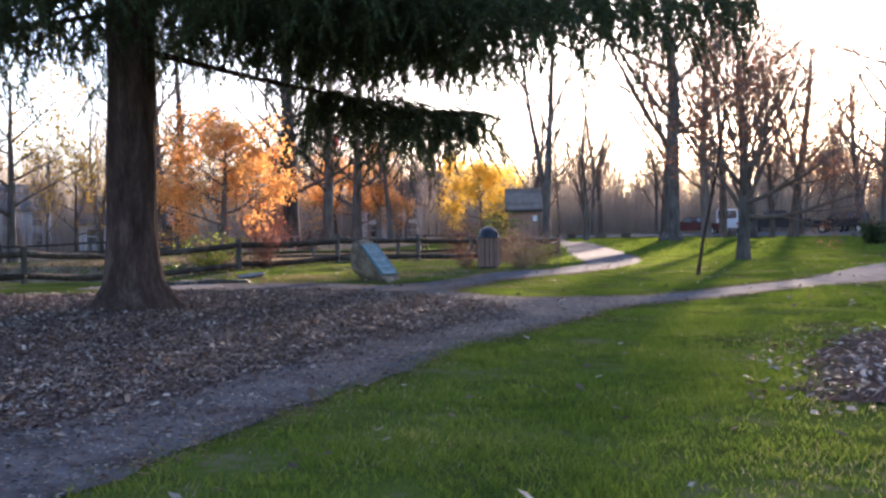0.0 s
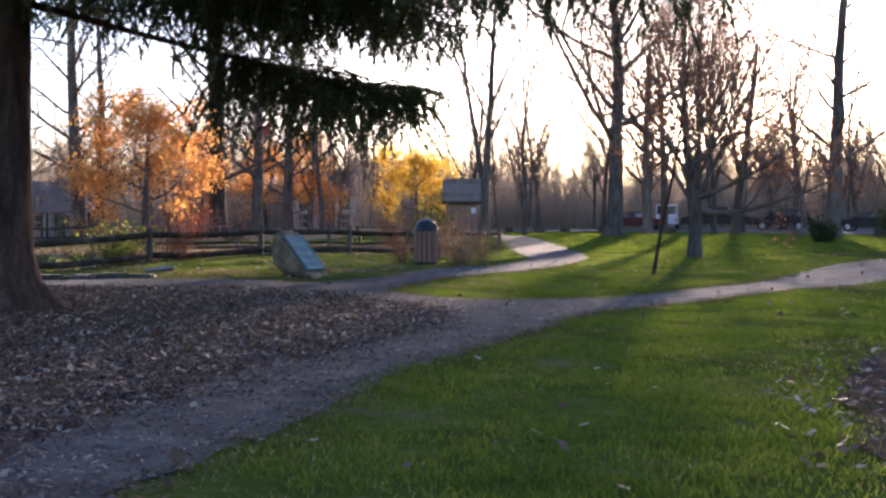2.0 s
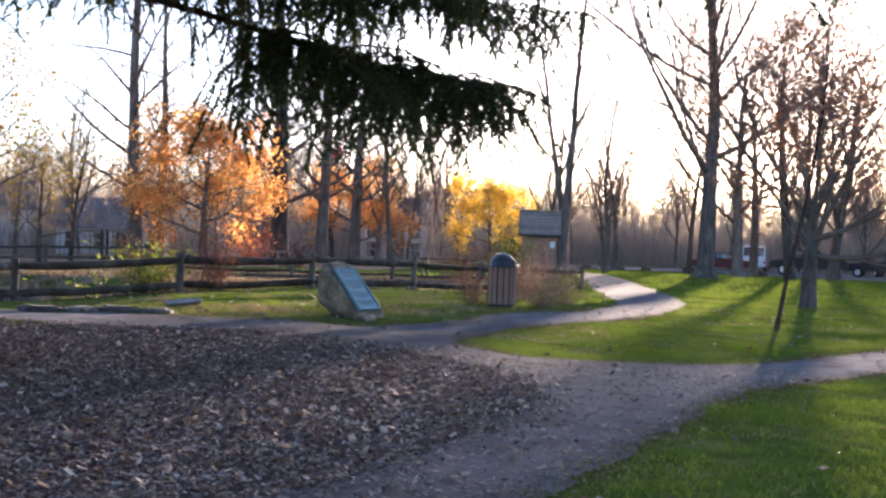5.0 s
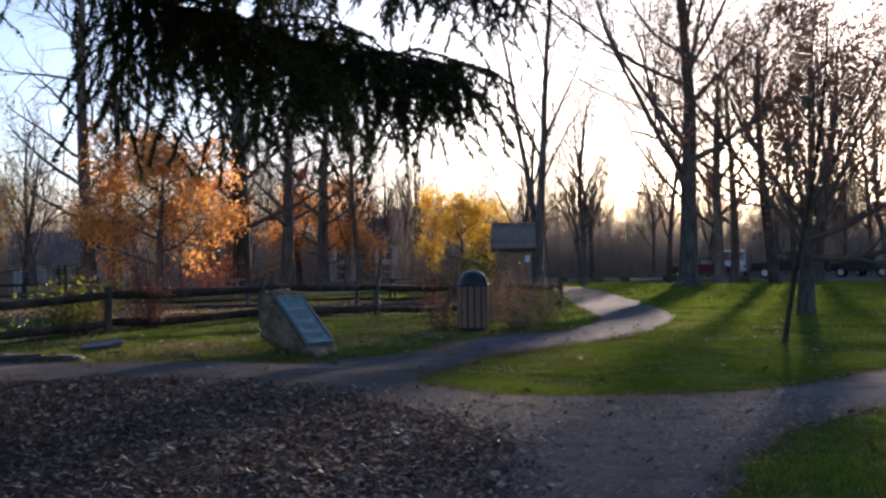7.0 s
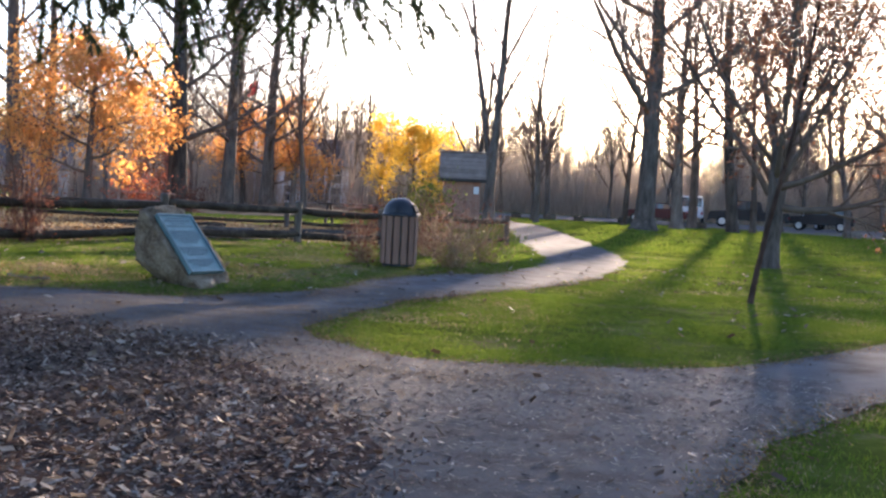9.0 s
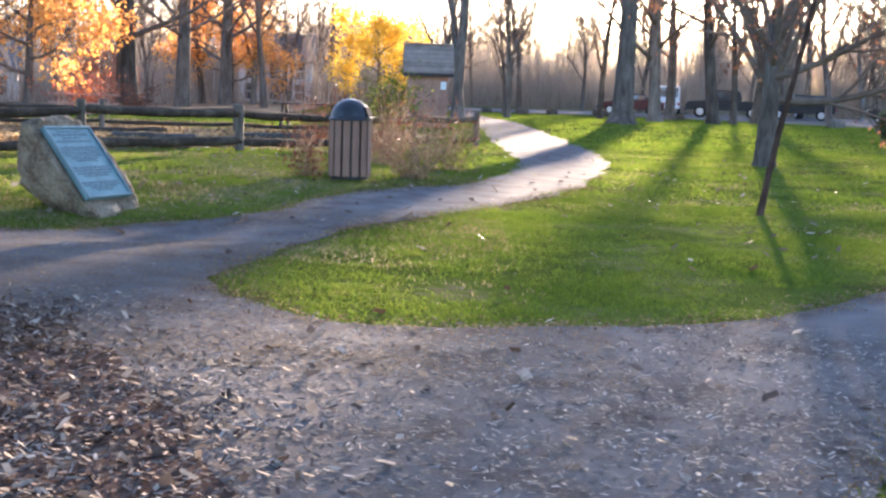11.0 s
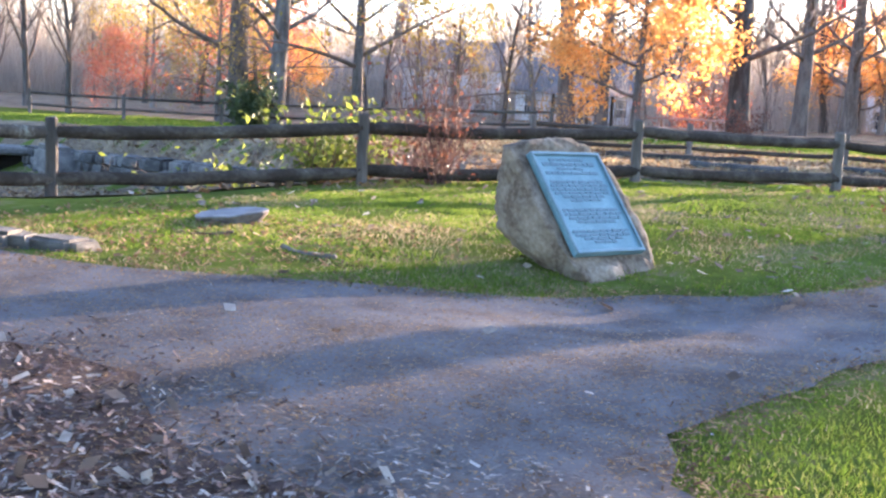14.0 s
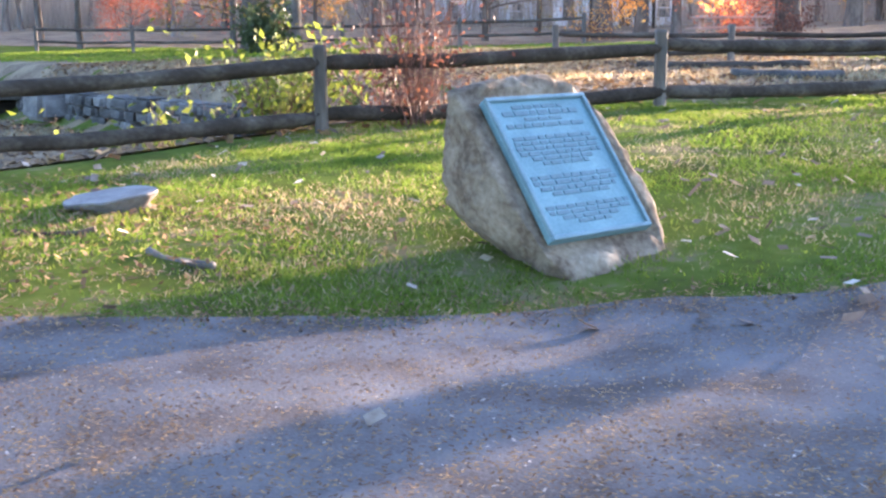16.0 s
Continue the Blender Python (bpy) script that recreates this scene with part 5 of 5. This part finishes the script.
STONES = [stone_mesh(k) for k in range(6)]
bank = root("stone_wall", Matrix.Translation((-19, 43.4, 0)), "rough dry stone wall along the sunken creek", "stone wall")
srng = random.Random(12)
a, b = Vector((-25.0, 46.2, 0)), Vector((-12.5, 40.6, 0))
for course in range(4):
    f = 0.0
    while f < 1:
        w = srng.uniform(0.4, 1.0)
        p = a.lerp(b, f)
        ob = child("stone", STONES[srng.randrange(6)], bank)
        ob.matrix_local = Matrix.Translation((p.x + 19 + srng.uniform(-0.1, 0.1), p.y - 43.4 + srng.uniform(-0.1, 0.1), -1.68 + 0.45 * f + course * 0.23)) @ Matrix.Rotation(radians(-24 + srng.uniform(-9, 9)), 4, "Z") @ Matrix.Diagonal((w, 0.55, srng.uniform(0.22, 0.32), 1))
        f += (w + 0.03) / (b - a).length
ob = child("stone", STONES[2], bank, "large squared grey block")
ob.matrix_local = Matrix.Translation((-3.4, 1.1, -1.0)) @ Matrix.Rotation(radians(-20), 4, "Z") @ Matrix.Diagonal((1.25, 0.8, 0.75, 1))

culvert = root("stone_culvert", Matrix.Translation((-26.0, 46.1, gz(-26.0, 46.1) - 0.65)) @ Matrix.Rotation(radians(38), 4, "Z") @ Matrix.Scale(2.1, 4), "stone culvert with a grey slab over a dark opening", "culvert")
# The dark panel at the back paints the shade within the opening.
for size, at, mat, nm in (((0.9, 0.7, 0.10), (0, 0, 0.62), M_STONE, "slab"), ((0.16, 0.62, 0.56), (-0.34, 0, 0.29), M_STONE, "side_stone"), ((0.16, 0.62, 0.56), (0.34, 0, 0.29), M_STONE, "side_stone"), ((0.56, 0.1, 0.5), (0, 0.24, 0.28), M_DARKWOOD, "back_stone")):
    bm = bmesh.new()
    box(bm, size, at, bevel=0.025)
    part(nm, bm, mat, culvert)


def lone_stone(x, y, size, turn, label, sink=0.3):
    ob = tagged(new("rock", STONES[int(abs(x * 7 + y * 3)) % 6]), label, "rock")
    ob.matrix_world = Matrix.Translation((x, y, gz(x, y) + size[2] * (0.5 - sink))) @ Matrix.Rotation(radians(turn), 4, "Z") @ Matrix.Diagonal((*size, 1))


for x, y, s, w in ((-4.9, 27.3, (0.7, 0.45, 0.16), 20), (-5.4, 27.0, (0.5, 0.4, 0.14), 70), (-4.4, 27.5, (0.45, 0.3, 0.12), 5), (-5.9, 26.7, (0.6, 0.5, 0.15), 40)):
    lone_stone(x, y, s, w, "flat grey stepping stone at the path's edge")
for x, y, s, w in ((6.5, 92, (0.8, 0.6, 0.45), 10), (8.4, 93, (0.7, 0.5, 0.4), 50), (11.2, 91.6, (0.9, 0.6, 0.5), 25), (15.5, 89.0, (0.8, 0.6, 0.45), 70), (22.6, 82.5, (0.9, 0.7, 0.5), 15), (25.5, 76.0, (0.9, 0.7, 0.6), 35), (4.4, 93, (0.6, 0.5, 0.4), 5)):
    lone_stone(x, y, s, w, "boulder at the edge of the parking lot", 0.15)


def stump(x, y):
    thing = root("tree_stump", Matrix.Translation((x, y, gz(x, y) - 0.055)) @ Matrix.Rotation(radians(6), 4, "X"), "low weathered tree stump with a pale flat cut", "tree stump")
    sides, v, f = 24, [], []
    for i, (z, r) in enumerate(((-0.05, 0.30), (0.03, 0.25), (0.08, 0.20), (0.115, 0.25), (0.13, 0.25))):
        for k in range(sides):
            w = 2 * math.pi * k / sides
            q = r * (1 + 0.16 * noise.noise(Vector((math.cos(w) * 2, math.sin(w) * 2, z * 3)))) + max(0, 0.08 - z) * 0.8 * max(0, math.sin(3 * w)) ** 2
            v.append((math.cos(w) * q * 1.25, math.sin(w) * q, z + (0.03 * math.cos(w) if z > 0.1 else 0)))
    for i in range(4):
        for k in range(sides):
            f.append((i * sides + k, i * sides + (k + 1) % sides, (i + 1) * sides + (k + 1) % sides, (i + 1) * sides + k))
    child("bole", mesh_from("bole", v, f, M_BARK, True), thing)
    n = len(v) - sides
    cap = [Vector(p) + Vector((0, 0, 0.004)) for p in v[n:]]
    cap = cap + [p + Vector((0, 0, 0.012)) for p in cap]
    faces = [tuple(range(sides, 2 * sides))] + [(k, (k + 1) % sides, sides + (k + 1) % sides, sides + k) for k in range(sides)]
    child("cut_face", mesh_from("cut_face", [tuple(p) for p in cap], faces, M_CUTWOOD), thing, "pale grey weathered cut wood")


stump(-4.65, 29.6)


def lying_log(x0, y0, x1, y1, r, label, mat):
    v, f = rough_log((x0, y0, gz(x0, y0) + r * 0.6), (x1, y1, gz(x1, y1) + r * 0.6), r, x0 * 2)
    tagged(new("log", mesh_from("log", v, f, mat, True)), label, "log")


lying_log(-3.5, 28.75, -3.0, 28.68, 0.03, "weathered surface root in the grass", M_STONE)
lying_log(-4.5, 28.7, -4.1, 28.95, 0.03, "weathered surface root in the grass", M_RAIL)
lying_log(-5.0, 43.0, -3.4, 43.6, 0.11, "pale fallen log beyond the fence", M_STONE)
lying_log(-3.0, 46.5, -1.2, 47.0, 0.10, "pale fallen log beyond the fence", M_STONE)
lying_log(-7.4, 45.0, -4.6, 46.2, 0.10, "dark fallen log beyond the fence", M_RAIL)


# ---- shrubs ----
def shrub(x, y, seed, tall, wide, stems, stem_mat, leaf_mat, leaves, label, leaf_size=0.04, name="shrub"):
    rng = np.random.default_rng(seed)
    thing = root(name, Matrix.Translation((x, y, gz(x, y))), label, "shrub")
    tris, tips = [], []
    for s in range(stems):
        b = np.array([rng.normal(0, wide * 0.18), rng.normal(0, wide * 0.18), -0.05])
        d = np.array([rng.normal(0, wide * 0.55), rng.normal(0, wide * 0.55), tall * rng.uniform(0.5, 1.05)])
        w = rng.uniform(0.006, 0.012)
        prev = b
        for k in range(3):
            q = b + d * (k + 1) / 3 + rng.normal(0, 0.04 * tall, 3) * (k + 1) / 3
            ang = rng.uniform(0, 3.14)
            side = np.array([math.cos(ang), math.sin(ang), 0]) * w * (1 - 0.25 * k)
            tris += [(prev - side, prev + side, q + side * 0.6), (prev - side, q + side * 0.6, q - side * 0.6)]
            for j in range(4):
                e = prev + (q - prev) * rng.random()
                g = e + rng.normal(0, 0.13 * tall, 3) + [0, 0, 0.10 * tall]
                tris.append((e - side * 0.5, e + side * 0.5, g))
                tips.append((Vector(g), None))
            prev = q
    child("brush", tri_mesh("brush", np.array(tris), stem_mat), thing)
    if leaves:
        keep = [tips[i] for i in rng.permutation(len(tips))[: max(1, int(len(tips) * 0.7))]]
        child("foliage", quad_mesh("foliage", leaf_quads(rng, keep, leaves, leaf_size, 0.06 * tall), leaf_mat), thing)
    return thing


shrub(-5.35, 34.3, 1, 1.5, 0.55, 38, M_REDSTEM, M_RUSSET, 1, "leafless red-brown twiggy shrub at the fence", 0.03)
shrub(-5.6, 34.9, 2, 2.2, 0.8, 30, M_REDSTEM, M_RUSSET, 1, "tall leafless brown shrub behind the fence", 0.03)
shrub(-7.0, 34.5, 3, 1.0, 0.8, 40, M_REDSTEM, M_GREENLEAF, 3, "yellow-green leafy shrub behind the fence", 0.055)
shrub(-6.6, 33.6, 4, 0.7, 0.6, 34, M_REDSTEM, M_GREENLEAF, 1, "low yellow-green shrub under the rails", 0.05)
shrub(-8.0, 33.5, 14, 0.8, 0.8, 34, M_STRAW, M_GREENLEAF, 1, "low yellow-green shrub on the creek bank", 0.05)
shrub(0.05, 34.6, 5, 0.75, 0.45, 40, M_STRAW, M_RUSSET, 1, "dry twiggy brush beside the litter bin", 0.03)
shrub(1.5, 35.2, 6, 0.8, 0.7, 60, M_STRAW, M_STRAW, 1, "dry tan brush beside the litter bin", 0.03)
shrub(2.0, 37.6, 7, 0.7, 0.8, 60, M_STRAW, M_GREENLEAF, 1, "dry straw-coloured brush by the path", 0.03)
shrub(0.9, 37.6, 8, 1.2, 0.9, 60, M_STRAW, M_RUSSET, 1, "tangled dry brush before the fence", 0.03)
shrub(1.9, 41.5, 9, 1.0, 0.9, 60, M_STRAW, M_RUSSET, 1, "tangled dry brush before the fence", 0.03)
shrub(0.6, 43.5, 10, 1.6, 0.9, 60, M_REDSTEM, M_GREENLEAF, 1, "tall thin brush at the fence", 0.03)
shrub(-0.9, 44.2, 11, 1.4, 0.9, 50, M_REDSTEM, M_RUSSET, 1, "dark tangled brush behind the fence", 0.03)
shrub(-7.6, 37.2, 12, 1.2, 1.2, 60, M_REDSTEM, M_RUSSET, 1, "dark tangled brush on the creek bank", 0.03)
shrub(0.2, 57, 13, 1.5, 0.8, 40, M_REDSTEM, M_GREENLEAF, 4, "tall green shrub beside the kiosk", 0.07)
shrub(-26.6, 58, 15, 1.5, 0.9, 60, M_REDSTEM, M_NEEDLE, 9, "rounded dark evergreen shrub on the far bank", 0.09)
shrub(-12.5, 67, 16, 1.5, 1.8, 70, M_REDSTEM, M_RED, 2, "low russet shrub under the orange tree", 0.06)
shrub(-17.5, 66, 17, 1.6, 1.6, 60, M_REDSTEM, M_ORANGE, 1, "low brushy shrub under the orange tree", 0.05)
shrub(-9.6, 62.5, 18, 1.2, 1.2, 50, M_REDSTEM, M_RUSSET, 2, "dark low shrub beyond the fence", 0.05)
shrub(25, 72, 19, 1.2, 0.9, 60, M_REDSTEM, M_NEEDLE, 8, "clipped dark shrub by the parking lot", 0.08)
shrub(17.6, 60, 20, 1.0, 0.6, 50, M_REDSTEM, M_NEEDLE, 8, "small dark shrub on the lawn", 0.07)
shrub(29, 84, 21, 1.5, 1.2, 60, M_REDSTEM, M_NEEDLE, 8, "clipped dark shrub by the parking lot", 0.08)


# ---- loose cover: grass, chips, leaves ----
def gz_of(x, y):
    def s(a, b, v):
        v = np.clip((v - a) / (b - a), 0, 1)
        return v * v * (3 - 2 * v)
    z = -0.02 * np.clip(x, -5, 5) * (1 - s(45, 70, y))
    z = z - 0.11 * np.exp(-((x - 2.6) / 3.2) ** 2 - ((y - 25.2) / 3.0) ** 2)
    z = z + 0.13 * np.exp(-((x + 1.5) / 4.5) ** 2 - ((y - 37) / 4.0) ** 2)
    z = z - 0.5 * s(-8, -30, x) * s(26, 36, y)
    z = z - 1.3 * s(-6.3, -10, x) * s(28.5, 33, y) * (1 - s(34.4, 36.4, y + 0.448 * x))
    z = z + 0.26 * np.exp(-((x - 9.5) / 6.5) ** 2 - ((y - 67) / 9.0) ** 2)
    z = z - 0.16 * np.exp(-((x + 1.0) / 1.3) ** 2 - ((y - 28.9) / 1.2) ** 2)
    return z - 0.05 * np.exp(-((x + 6.0) / 1.2) ** 2 - ((y - 28.2) / 1.5) ** 2)


def clump_noise(x, y, scale, seed):
    """Smooth random values between 0 and 1 over the plan."""
    rng = np.random.default_rng(seed)
    t = rng.random((64, 64))
    u, v = x * scale, y * scale
    i, j = np.floor(u).astype(int), np.floor(v).astype(int)
    fu, fv = u - i, v - j
    fu, fv = fu * fu * (3 - 2 * fu), fv * fv * (3 - 2 * fv)
    i, j = i % 64, j % 64
    i2, j2 = (i + 1) % 64, (j + 1) % 64
    return (t[i, j] * (1 - fu) + t[i2, j] * fu) * (1 - fv) + (t[i, j2] * (1 - fu) + t[i2, j2] * fu) * fv


def blades(x, y, rng, tall, wide):
    n = len(x)
    z = gz_of(x, y)
    ang = rng.uniform(0, 6.283, n)
    side = np.stack([np.cos(ang), np.sin(ang), 0 * ang], 1) * (wide * rng.uniform(0.6, 1.3, n))[:, None]
    h = tall * rng.uniform(0.45, 1.25, n)
    lean = np.stack([rng.normal(0, 0.55, n) * h, rng.normal(0, 0.55, n) * h, h], 1)
    p = np.stack([x, y, z - 0.005], 1)
    return np.stack([p - side, p + side, p + lean], 1)


def sow(name, x0, x1, y0, y1, count, tall, wide, seed, label, mat=None, least=0.2, floor_share=0.12):
    rng = np.random.default_rng(seed)
    x, y = rng.uniform(x0, x1, count), rng.uniform(y0, y1, count)
    keep = ~inside(path_line, x + rng.normal(0, 0.12, count), y + rng.normal(0, 0.12, count))
    keep &= ~inside(mulch_line, x, y) & ~inside(mulch_right, x + rng.normal(0, 0.2, count), y + rng.normal(0, 0.2, count))
    tuft = clump_noise(x, y, 0.9, seed) * 0.6 + clump_noise(x, y, 4.0, seed + 1) * 0.4
    keep &= rng.random(count) < np.clip((tuft - least) * 2.2, floor_share if mat is None else 0.0, 1)
    x, y, tuft = x[keep], y[keep], tuft[keep]
    tris = blades(x, y, rng, tall * (0.55 + 0.8 * tuft), wide)
    tagged(new(name, tri_mesh(name, tris, mat or M_BLADE)), label, "grass", kind="stuff")


sow("grass", -0.8, 7.0, 5.5, 16, 240000, 0.05, 0.0055, 1, "short tufted green lawn grass beside the path", None, 0.33, 0.08)
sow("grass", 1.4, 8.0, 16, 25, 140000, 0.045, 0.006, 2, "short tufted green lawn grass beside the path", None, 0.3, 0.08)
sow("grass", 0.2, 8.0, 24.8, 34, 330000, 0.028, 0.005, 3, "short bright green lawn grass between the paths")
sow("grass", -6.0, 2.6, 27.2, 37.5, 360000, 0.036, 0.0055, 4, "rough green and straw grass round the boulder", None, 0.40, 0.06)
sow("grass", -2.5, 14, 34, 52, 190000, 0.045, 0.011, 5, "sunlit green lawn grass farther off")
sow("grass", 3.0, 26, 50, 92, 120000, 0.07, 0.03, 6, "sunlit green lawn grass near the parking lot")
sow("grass", -36, -3, 50, 62, 60000, 0.07, 0.03, 7, "patchy grass beyond the fence")
sow("grass", 7.0, 20, 8, 36, 110000, 0.06, 0.012, 8, "lawn grass off to the side")

sow("straw_grass", -6.0, 2.6, 27.2, 38, 110000, 0.032, 0.006, 24, "dry straw-coloured grass round the boulder", M_THATCH, 0.30)
sow("straw_grass", -0.8, 8.0, 5.5, 25, 90000, 0.035, 0.005, 25, "dry straw-coloured grass in the lawn", M_THATCH, 0.55)
sow("straw_grass", 0.2, 14.0, 25, 48, 110000, 0.034, 0.007, 26, "dry straw-coloured grass in the lawn", M_THATCH, 0.52)
sow("straw_grass", -22.0, 0.0, 41, 56, 60000, 0.10, 0.018, 27, "tall dry grass beyond the fence", M_THATCH, 0.3)


def flakes(x, y, rng, long, wide, lift, tilt=0.35):
    """Curled chips and leaves lying about the plan points."""
    n = len(x)
    p = np.stack([x, y, gz_of(x, y) + lift], 1)
    ang = rng.uniform(0, 6.283, n)
    u = np.stack([np.cos(ang), np.sin(ang), rng.normal(0, tilt, n)], 1) * (long * rng.uniform(0.5, 1.4, n))[:, None]
    v = np.stack([-np.sin(ang), np.cos(ang), rng.normal(0, tilt, n)], 1) * (wide * rng.uniform(0.5, 1.4, n))[:, None]
    return np.stack([p - u - v, p + u - v * 0.7, p + u * 0.9 + v, p - u * 0.8 + v * 0.9], 1)


def strew(name, poly, count, long, wide, mat, seed, label, lift=0.05, fringe=0.35, box_of=None, tilt=0.35):
    rng = np.random.default_rng(seed)
    xs, ys = [p[0] for p in poly], [p[1] for p in poly]
    x0, x1, y0, y1 = box_of or (min(xs), max(xs), min(ys), max(ys))
    x, y = rng.uniform(x0, x1, count), rng.uniform(y0, y1, count)
    keep = inside(poly, x + rng.normal(0, fringe, count), y + rng.normal(0, fringe, count))
    keep &= rng.random(count) < np.clip(0.25 + 1.2 * clump_noise(x, y, 0.8, seed), 0, 1)
    x, y = x[keep], y[keep]
    lift = lift + np.abs(rng.normal(0, 0.012, len(x)))
    tagged(new(name, quad_mesh(name, flakes(x, y, rng, long, wide, lift, tilt), mat)), label, "litter", kind="stuff")


strew("wood_chips", mulch_line, 270000, 0.021, 0.0068, M_CHIP, 1, "shredded brown wood chips under the spruce", 0.022, 0.3, (-8, 1.8, 5.5, 26))
strew("wood_chips", path_line, 60000, 0.02, 0.0055, M_CHIP_PALE, 2, "scattered wood chips on the gravel path", 0.016, 0.05, (-1.5, 5.0, 15, 25.5), 0.15)
strew("wood_chips", path_line, 70000, 0.016, 0.006, M_CHIP, 3, "brown wood chips trodden into the gravel path", 0.016, 0.05, (-3.5, 1.5, 5, 16), 0.18)
strew("fallen_leaves", path_line, 1500, 0.026, 0.018, M_LEAF_DRY, 33, "dry leaves blown onto the gravel path", 0.022, 0.05, (-3.5, 3.5, 6, 25), 0.3)
strew("wood_chips", path_line, 4200, 0.012, 0.004, M_CHIP_PALE, 13, "sparse twigs and chips on the gravel path", 0.015, 0.05, (-4.5, 2.5, 24.5, 31), 0.1)
strew("fallen_leaves", mulch_line, 16000, 0.028, 0.019, M_LEAF_DRY, 4, "dry brown leaves fallen among wood chips", 0.03, 0.4, (-9, 1.8, 5, 25))
strew("fallen_leaves", mulch_right, 7000, 0.028, 0.02, M_LEAF_DRY, 5, "dry brown leaves on a mulched patch", 0.03, 0.5, (3.6, 9.2, 9.5, 18.2))
EVERY = [(-7, 4), (14, 4), (14, 46), (-7, 46)]
strew("fallen_leaves", EVERY, 1300, 0.036, 0.026, M_LEAF_DRY, 6, "pale dry leaves scattered over the lawn", 0.035, 0.1)
strew("fallen_leaves", [(-6, 29.5), (2.6, 29.5), (2.6, 40), (-6, 40)], 450, 0.035, 0.025, M_LEAF_DRY, 7, "dry leaves and thatch round the boulder", 0.03, 0.3)
strew("fallen_leaves", bank_line, 40000, 0.05, 0.035, M_LEAF_BANK, 17, "tan fallen leaves covering the bank", 0.03, 0.5, (-26, 1, 31, 55))
strew("fallen_leaves", [(-6.2, 27.3), (-3.6, 27.4), (-2.4, 28.4), (-2.6, 30.2), (-4.4, 30.6), (-6.4, 30.2)], 3200, 0.018, 0.009, M_LEAF_BANK, 27, "brown leaf crumbs in the thin grass by the stump", 0.02, 0.4)
strew("path_debris", path_line, 110000, 0.010, 0.0038, M_LEAF_BANK, 18, "tan needles and leaf crumbs on the path", 0.0185, 0.02, (-4.5, 3.0, 23.5, 31), 0.08)
strew("gravel", path_line, 30000, 0.005, 0.004, M_CHIP_PALE, 8, "fine grey gravel on the footpath", 0.0145, 0.02, (-4.5, 3.5, 7, 31), 0.08)

def edge_litter():
    """Crumbs and dead grass where the lawn meets the gravel."""
    rng = np.random.default_rng(41)
    line = np.array([[p.x, p.y] for p in path_line])
    line = line[(line[:, 1] > 8) & (line[:, 1] < 36) & (line[:, 0] > -5.5) & (line[:, 0] < 9)]
    pick = rng.integers(0, len(line), 26000)
    x, y = line[pick, 0] + rng.normal(0, 0.14, len(pick)), line[pick, 1] + rng.normal(0, 0.14, len(pick))
    return flakes(x, y, rng, 0.016, 0.005, 0.018 + np.abs(rng.normal(0, 0.006, len(x))), 0.25)


tagged(new("edge_litter", quad_mesh("edge_litter", edge_litter(), M_LEAF_BANK)), "dead grass and leaf crumbs along the path's edges", "litter", kind="stuff")
